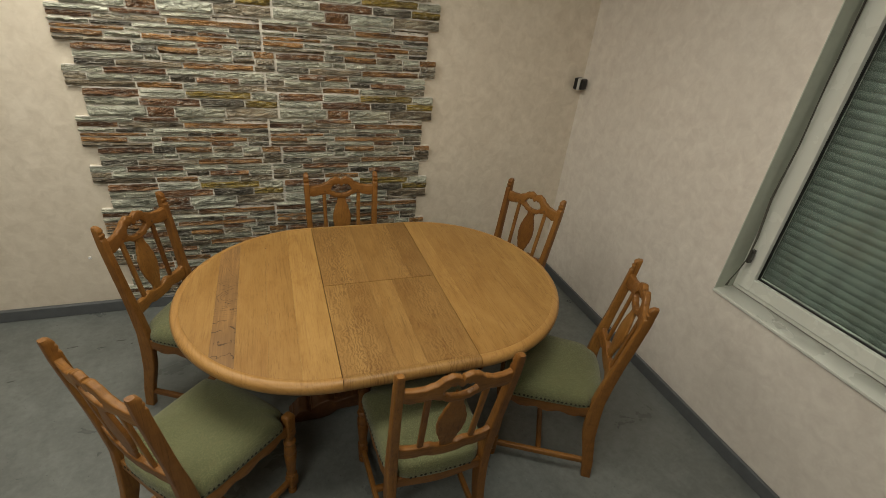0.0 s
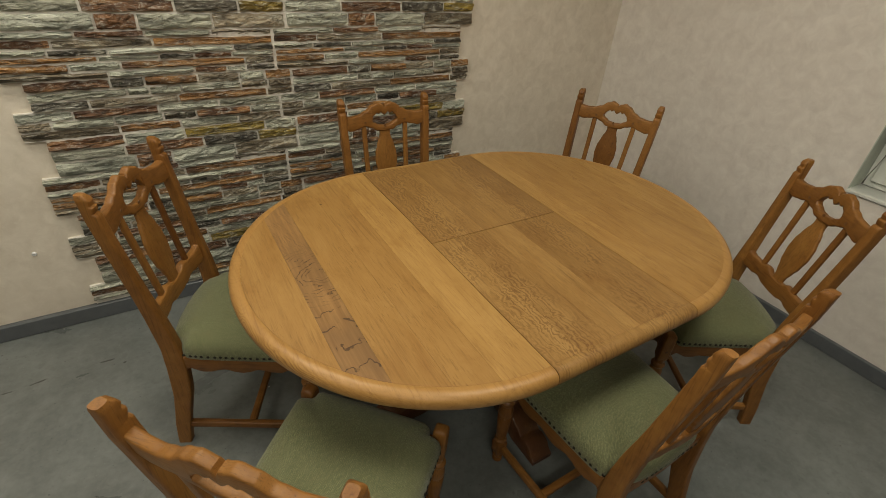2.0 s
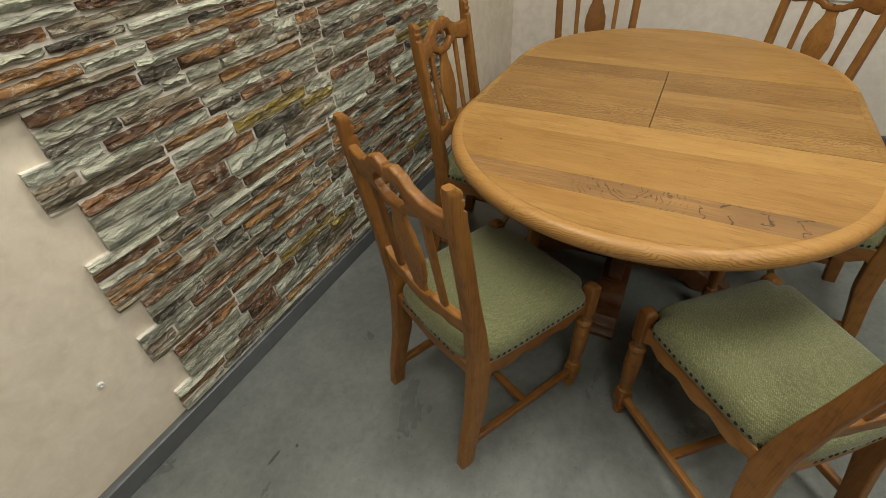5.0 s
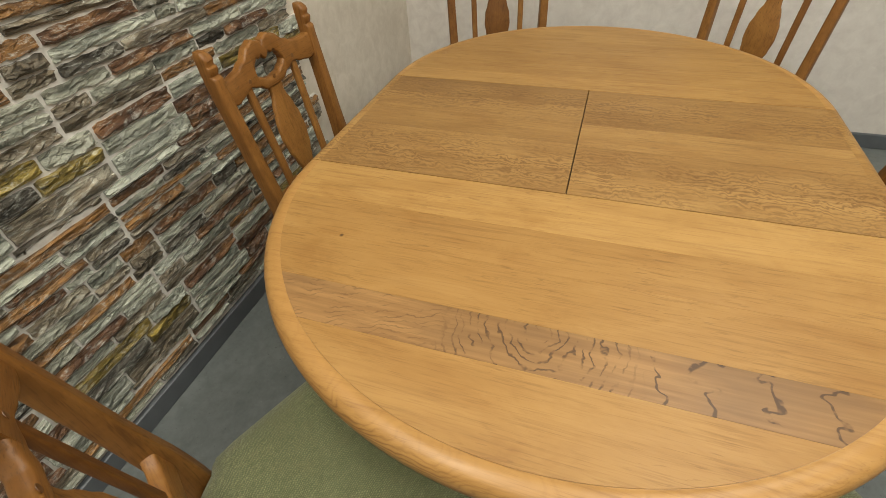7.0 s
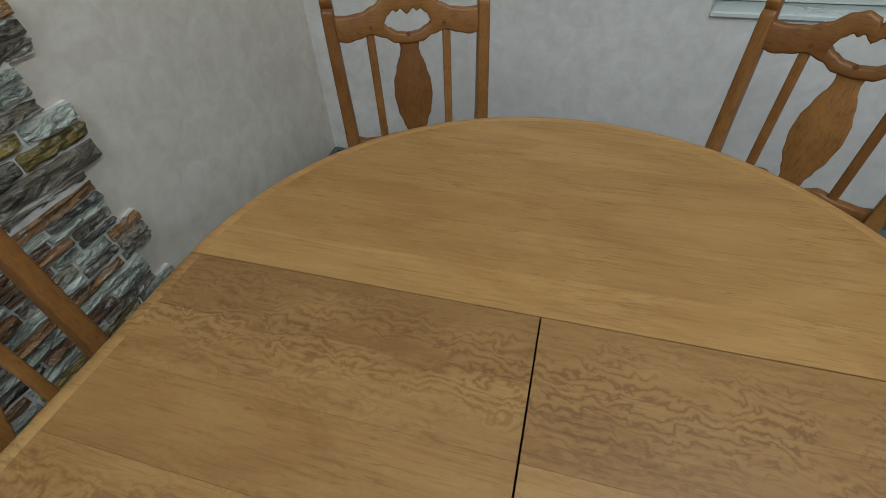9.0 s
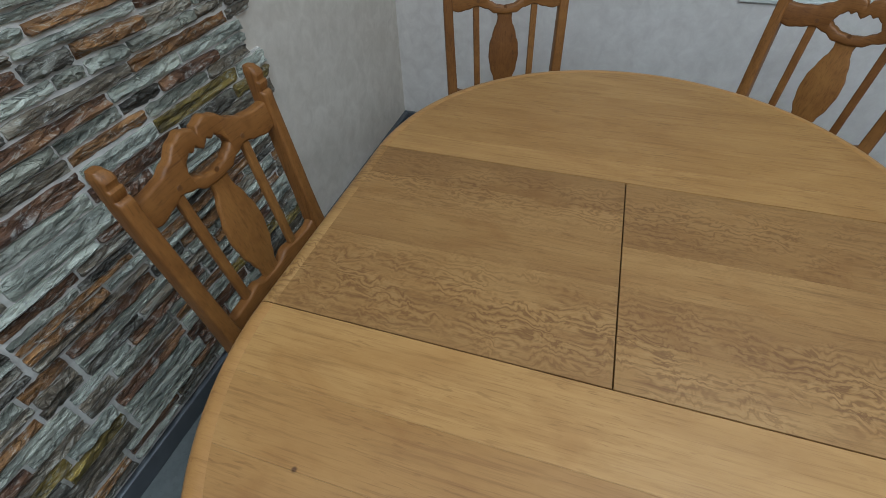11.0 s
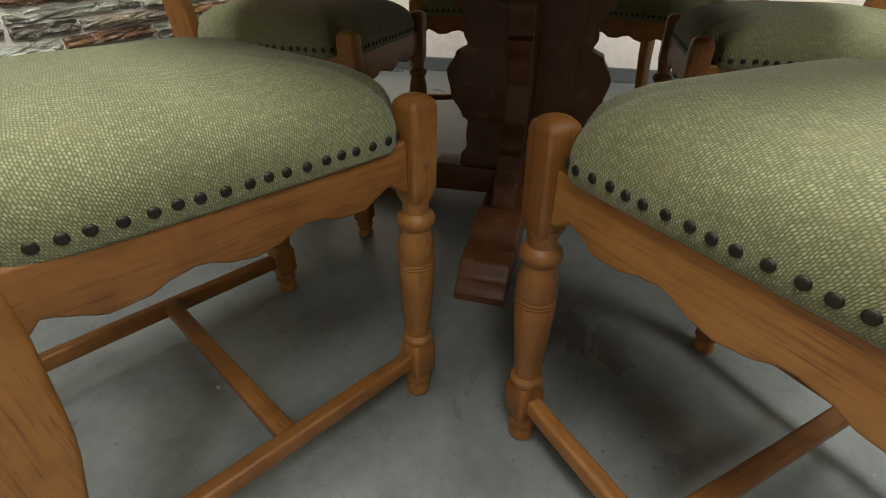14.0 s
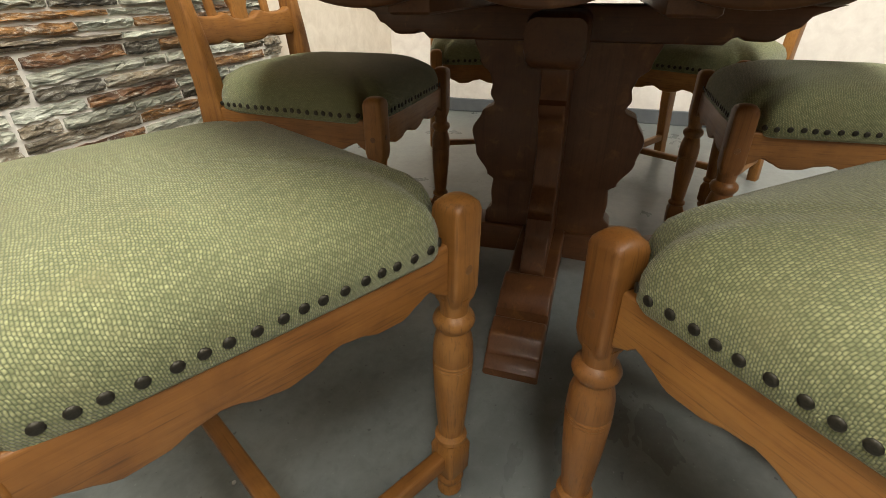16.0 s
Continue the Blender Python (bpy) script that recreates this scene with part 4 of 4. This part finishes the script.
        loft(bm, [[(bow(0.094 * s, z) + p, s * (0.092 + 0.02 * (z - 0.58)) + q, z) for p, q in rounded(0.014, 0.021, 0.004)] for z in steps(0.578, 0.868, 8)])
        part("slat", bm, oak_z, root)
    # seat rails
    for s in (1, -1):
        bm = bmesh.new()
        board_x(bm, steps(0.185, -0.182, 48), lambda x: s * (0.193 + (0.179 - 0.193) * (0.2 - x) / 0.39), lambda x: rail_low((0.185 - x) / 0.367), lambda x: 0.417, 0.024, 0.004)
        part("side_rail", bm, oak_x, root, "scalloped seat rail")
    bm = bmesh.new()
    board_y(bm, steps(-0.175, 0.175, 44), lambda y, z: 0.2, lambda y: rail_low((y + 0.175) / 0.35), lambda y: 0.415, 0.024, 0.004)
    part("front_rail", bm, oak_y, root, "scalloped seat rail")
    bm = bmesh.new()
    board_y(bm, steps(-0.168, 0.168, 30), lambda y, z: -0.204, lambda y: 0.372 - 0.018 * math.cos(math.pi * y / 0.34) ** 2, lambda y: 0.415, 0.024, 0.004)
    part("back_rail", bm, oak_y, root)
    # H stretcher
    for s in (1, -1):
        bm = bmesh.new()
        rings = []
        for x in steps(0.185, -0.230, 6):
            f = (0.2 - x) / 0.43
            rings.append([(x, s * (0.193 + (0.183 - 0.193) * f) + p, 0.076 + 0.012 * f + q) for p, q in rounded(0.021, 0.026, 0.005)])
        loft(bm, rings)
        part("side_stretcher", bm, oak_x, root)
    bm = bmesh.new()
    rings = []
    for y in steps(-0.182, 0.182, 20):
        h = 0.0245 - 0.004 * math.cos(math.pi * y / 0.178 * 0.5) ** 2
        rings.append([(-0.012 + p, y, 0.084 + q) for p, q in rounded(0.024, h, 0.006)])
    loft(bm, rings)
    part("cross_stretcher", bm, oak_y, root)
    return root


CHAIRS = [
    (-0.7755, 0.277, -26.3, "near the stone-clad wall"),
    (-0.066, 0.497, -90.7, "before the stone cladding"),
    (0.756, 0.320, 202.0, "in the room corner"),
    (0.738, -0.420, 148.5, "beside the window wall"),
    (0.058, -0.564, 90.5, "at the open long side"),
    (-0.7295, -0.431, 42.9, "angled at the rounded end"),
]
chair = dining_chair()
tagged(chair, "", "chair", "chairs round the table")
for k, (x, y, turn, where) in enumerate(CHAIRS):
    m = pose(x, y, 0, 0, 0, turn)
    if k == 0:
        chair.matrix_basis = m
        one = chair
    else:
        one = copy_thing(chair, m)
    if k == 5:
        # this seat is a little plumper than the others
        for child in one.children:
            if child.name.startswith("seat"):
                child.matrix_basis = Matrix.Diagonal((1.0, 1.0, 1.008, 1.0))
    tagged(one, "carved oak dining chair with green seat, " + where)


# ---- stone cladding ----
def cladding():
    root = tagged(new("stone_cladding"), "split-stone wall cladding in grey, rust and brown with pale joints", "cladding", kind="structure")
    WIDE, TALL, X0, TOP_Z = 0.923, 0.5155, -1.350, 2.749
    # stone widths in hundredths of a panel, with their colours, course by course
    courses = [
        (0.026, 0, "g28 b23 g24 t25"), (0.032, 0, "b20 t33 o47"), (0.024, 0, "g18 d19 g46 d17"), (0.022, 0, "o33 g21 d13 b15 g18"),
        (0.030, 0, "o23 g17 o47 t13"), (0.026, 0, "t35 g31 b13 g8 d13"), (0.037, 1, "b28 d12 o20 t17 g11 o12"), (0.034, 1, "g33 g8 g12 g24 t12 t11"),
        (0.034, 1, "d19 t32 o37 t12"), (0.034, 0, "g19 b30 g24 g27"), (0.034, 0, "t11 g21 g18 d13 b23 g14"), (0.036, 0, "t33 o23 g24 t20"),
        (0.044, 1, "b27 g23 y35 g15"), (0.044, 1, "g26 b31 d24 y19"), (0.056, 1, "g29 b14 g27 t30"),
    ]
    rng = random.Random(5)
    shapes = []
    z = 0.0
    for tall, stepped, text in courses:
        x = 0.06 if stepped else 0.0
        total = sum(int(w[1:]) for w in text.split())
        for w in text.split():
            wide = WIDE * int(w[1:]) / total
            shapes.append((x, z, wide, tall, w[0], rng.random()))
            x += wide
        z += tall
    scale = TALL / z

    def mesh_of(wide, tall, seed, first, last):
        """One split stone with an uneven face, its lower left corner at the origin."""
        r = random.Random(seed)
        nx, nz = 10, 4
        j = 0.0043
        verts, faces = [], []
        ragged = [[r.uniform(-0.0022, 0.0022) * (1, -1)[k] + (0.0012 if i in (0, nx) else 0) * (1, -1)[k] for i in range(nx + 1)] for k in range(2)]
        # two ledges wander along the face and part it into terraces
        ledges = []
        for mid in (1.2, 2.8):
            run = [mid + r.uniform(-1.0, 1.0)]
            for i in range(nx):
                run.append(min(4.4, max(-0.4, run[-1] + r.uniform(-0.9, 0.9))))
            ledges.append(run)
        low = r.uniform(0.006, 0.012)
        levels = [low + r.uniform(0.003, 0.013), low + r.uniform(0.0, 0.007), low + r.uniform(-0.004, 0.004)]
        if r.random() < 0.3:
            levels.reverse()
        ends = [j + (0.0022 if first else 0.0), j + (0.0022 if last else 0.0)]
        lean = r.uniform(-0.004, 0.004)
        for k in range(nz + 1):
            for i in range(nx + 1):
                depth = levels[(k > ledges[0][i]) + (k > ledges[1][i])] + r.uniform(-0.0025, 0.0025) + lean * (i / nx - 0.5)
                if k in (0, nz):
                    depth = depth * 0.72 + r.uniform(-0.001, 0.002)
                elif i in (0, nx):
                    depth = depth * 0.85
                zz = j + (tall - 2 * j) * k / nz + (ragged[k // nz][i] if k in (0, nz) else r.uniform(-0.0022, 0.0022))
                xx = ends[0] + (wide - sum(ends)) * i / nx + (r.uniform(-0.03, 0.03) * wide if 0 < i < nx else r.uniform(-0.0012, 0.0012))
                verts.append((xx, -max(depth, 0.002), zz))
        for k in range(nz):
            for i in range(nx):
                a = k * (nx + 1) + i
                faces.append((a, a + 1, a + nx + 2, a + nx + 1))
        loop = [i for i in range(nx + 1)] + [k * (nx + 1) + nx for k in range(1, nz + 1)] + [nz * (nx + 1) + i for i in range(nx - 1, -1, -1)] + [k * (nx + 1) for k in range(nz - 1, 0, -1)]
        start = len(verts)
        for v in loop:
            verts.append((verts[v][0], 0.001, verts[v][2]))
        n = len(loop)
        for i in range(n):
            faces.append((loop[(i + 1) % n], loop[i], start + i, start + (i + 1) % n))
        return verts, faces

    cache = {}
    rest = {key: ([], []) for key in STONES}
    front = NORTH - 0.009
    for row in range(6):
        top = TOP_Z - TALL * row
        for col in range(2):
            for n, (x, zz, wide, tall, key, seed) in enumerate(shapes):
                z0 = top - (zz + tall) * scale
                if z0 < 0.072 or z0 + tall > CEILING:
                    continue
                if n not in cache:
                    cache[n] = mesh_of(wide, tall * scale, n + 1, abs(x - shapes[n - 1][0]) > 0.5 or n == 0, x + wide > WIDE - 0.01 + (0.06 if x + wide > WIDE + 0.03 else 0))
                verts, faces = cache[n]
                at = Vector((X0 + col * WIDE + x, front, z0))
                if row in (3, 4):
                    if n in cache and not isinstance(cache.get(("m", n)), bpy.types.Mesh):
                        me = bpy.data.meshes.new("stone")
                        me.from_pydata(verts, [], faces)
                        me.materials.append(STONES[key])
                        cache[("m", n)] = me
                    ob = new("stone", cache[("m", n)])
                    ob.parent = root
                    ob.location = at
                else:
                    vs, fs = rest[key]
                    base = len(vs)
                    vs += [(v[0] + at.x, v[1] + at.y, v[2] + at.z) for v in verts]
                    fs += [tuple(base + i for i in f) for f in faces]
    for key, (vs, fs) in rest.items():
        me = bpy.data.meshes.new("stones")
        me.from_pydata(vs, [], fs)
        me.materials.append(STONES[key])
        ob = new("stones", me)
        ob.parent = root
        tagged(ob, kind="stuff")
    # pale mortar bed, stepped like the panels
    bm = bmesh.new()
    for row in range(6):
        top = TOP_Z - TALL * row
        for lo, hi, stepped in ((0, 6, 0), (6, 9, 1), (9, 12, 0), (12, 15, 1)):
            a = top - sum(c[0] for c in courses[:lo]) * scale
            b = top - sum(c[0] for c in courses[:hi]) * scale
            b = max(b, 0.074)
            if a - b < 0.01:
                continue
            sh = 0.06 * stepped
            bmesh.ops.create_cube(bm, size=1.0, matrix=Matrix.Translation((X0 + sh + WIDE, NORTH - 0.0062, (a + b) / 2)) @ Matrix.Diagonal((2 * WIDE - 0.016, 0.0122, a - b, 1)))
    part("mortar_bed", bm, grout, root, "pale mortar joints", 0)


cladding()
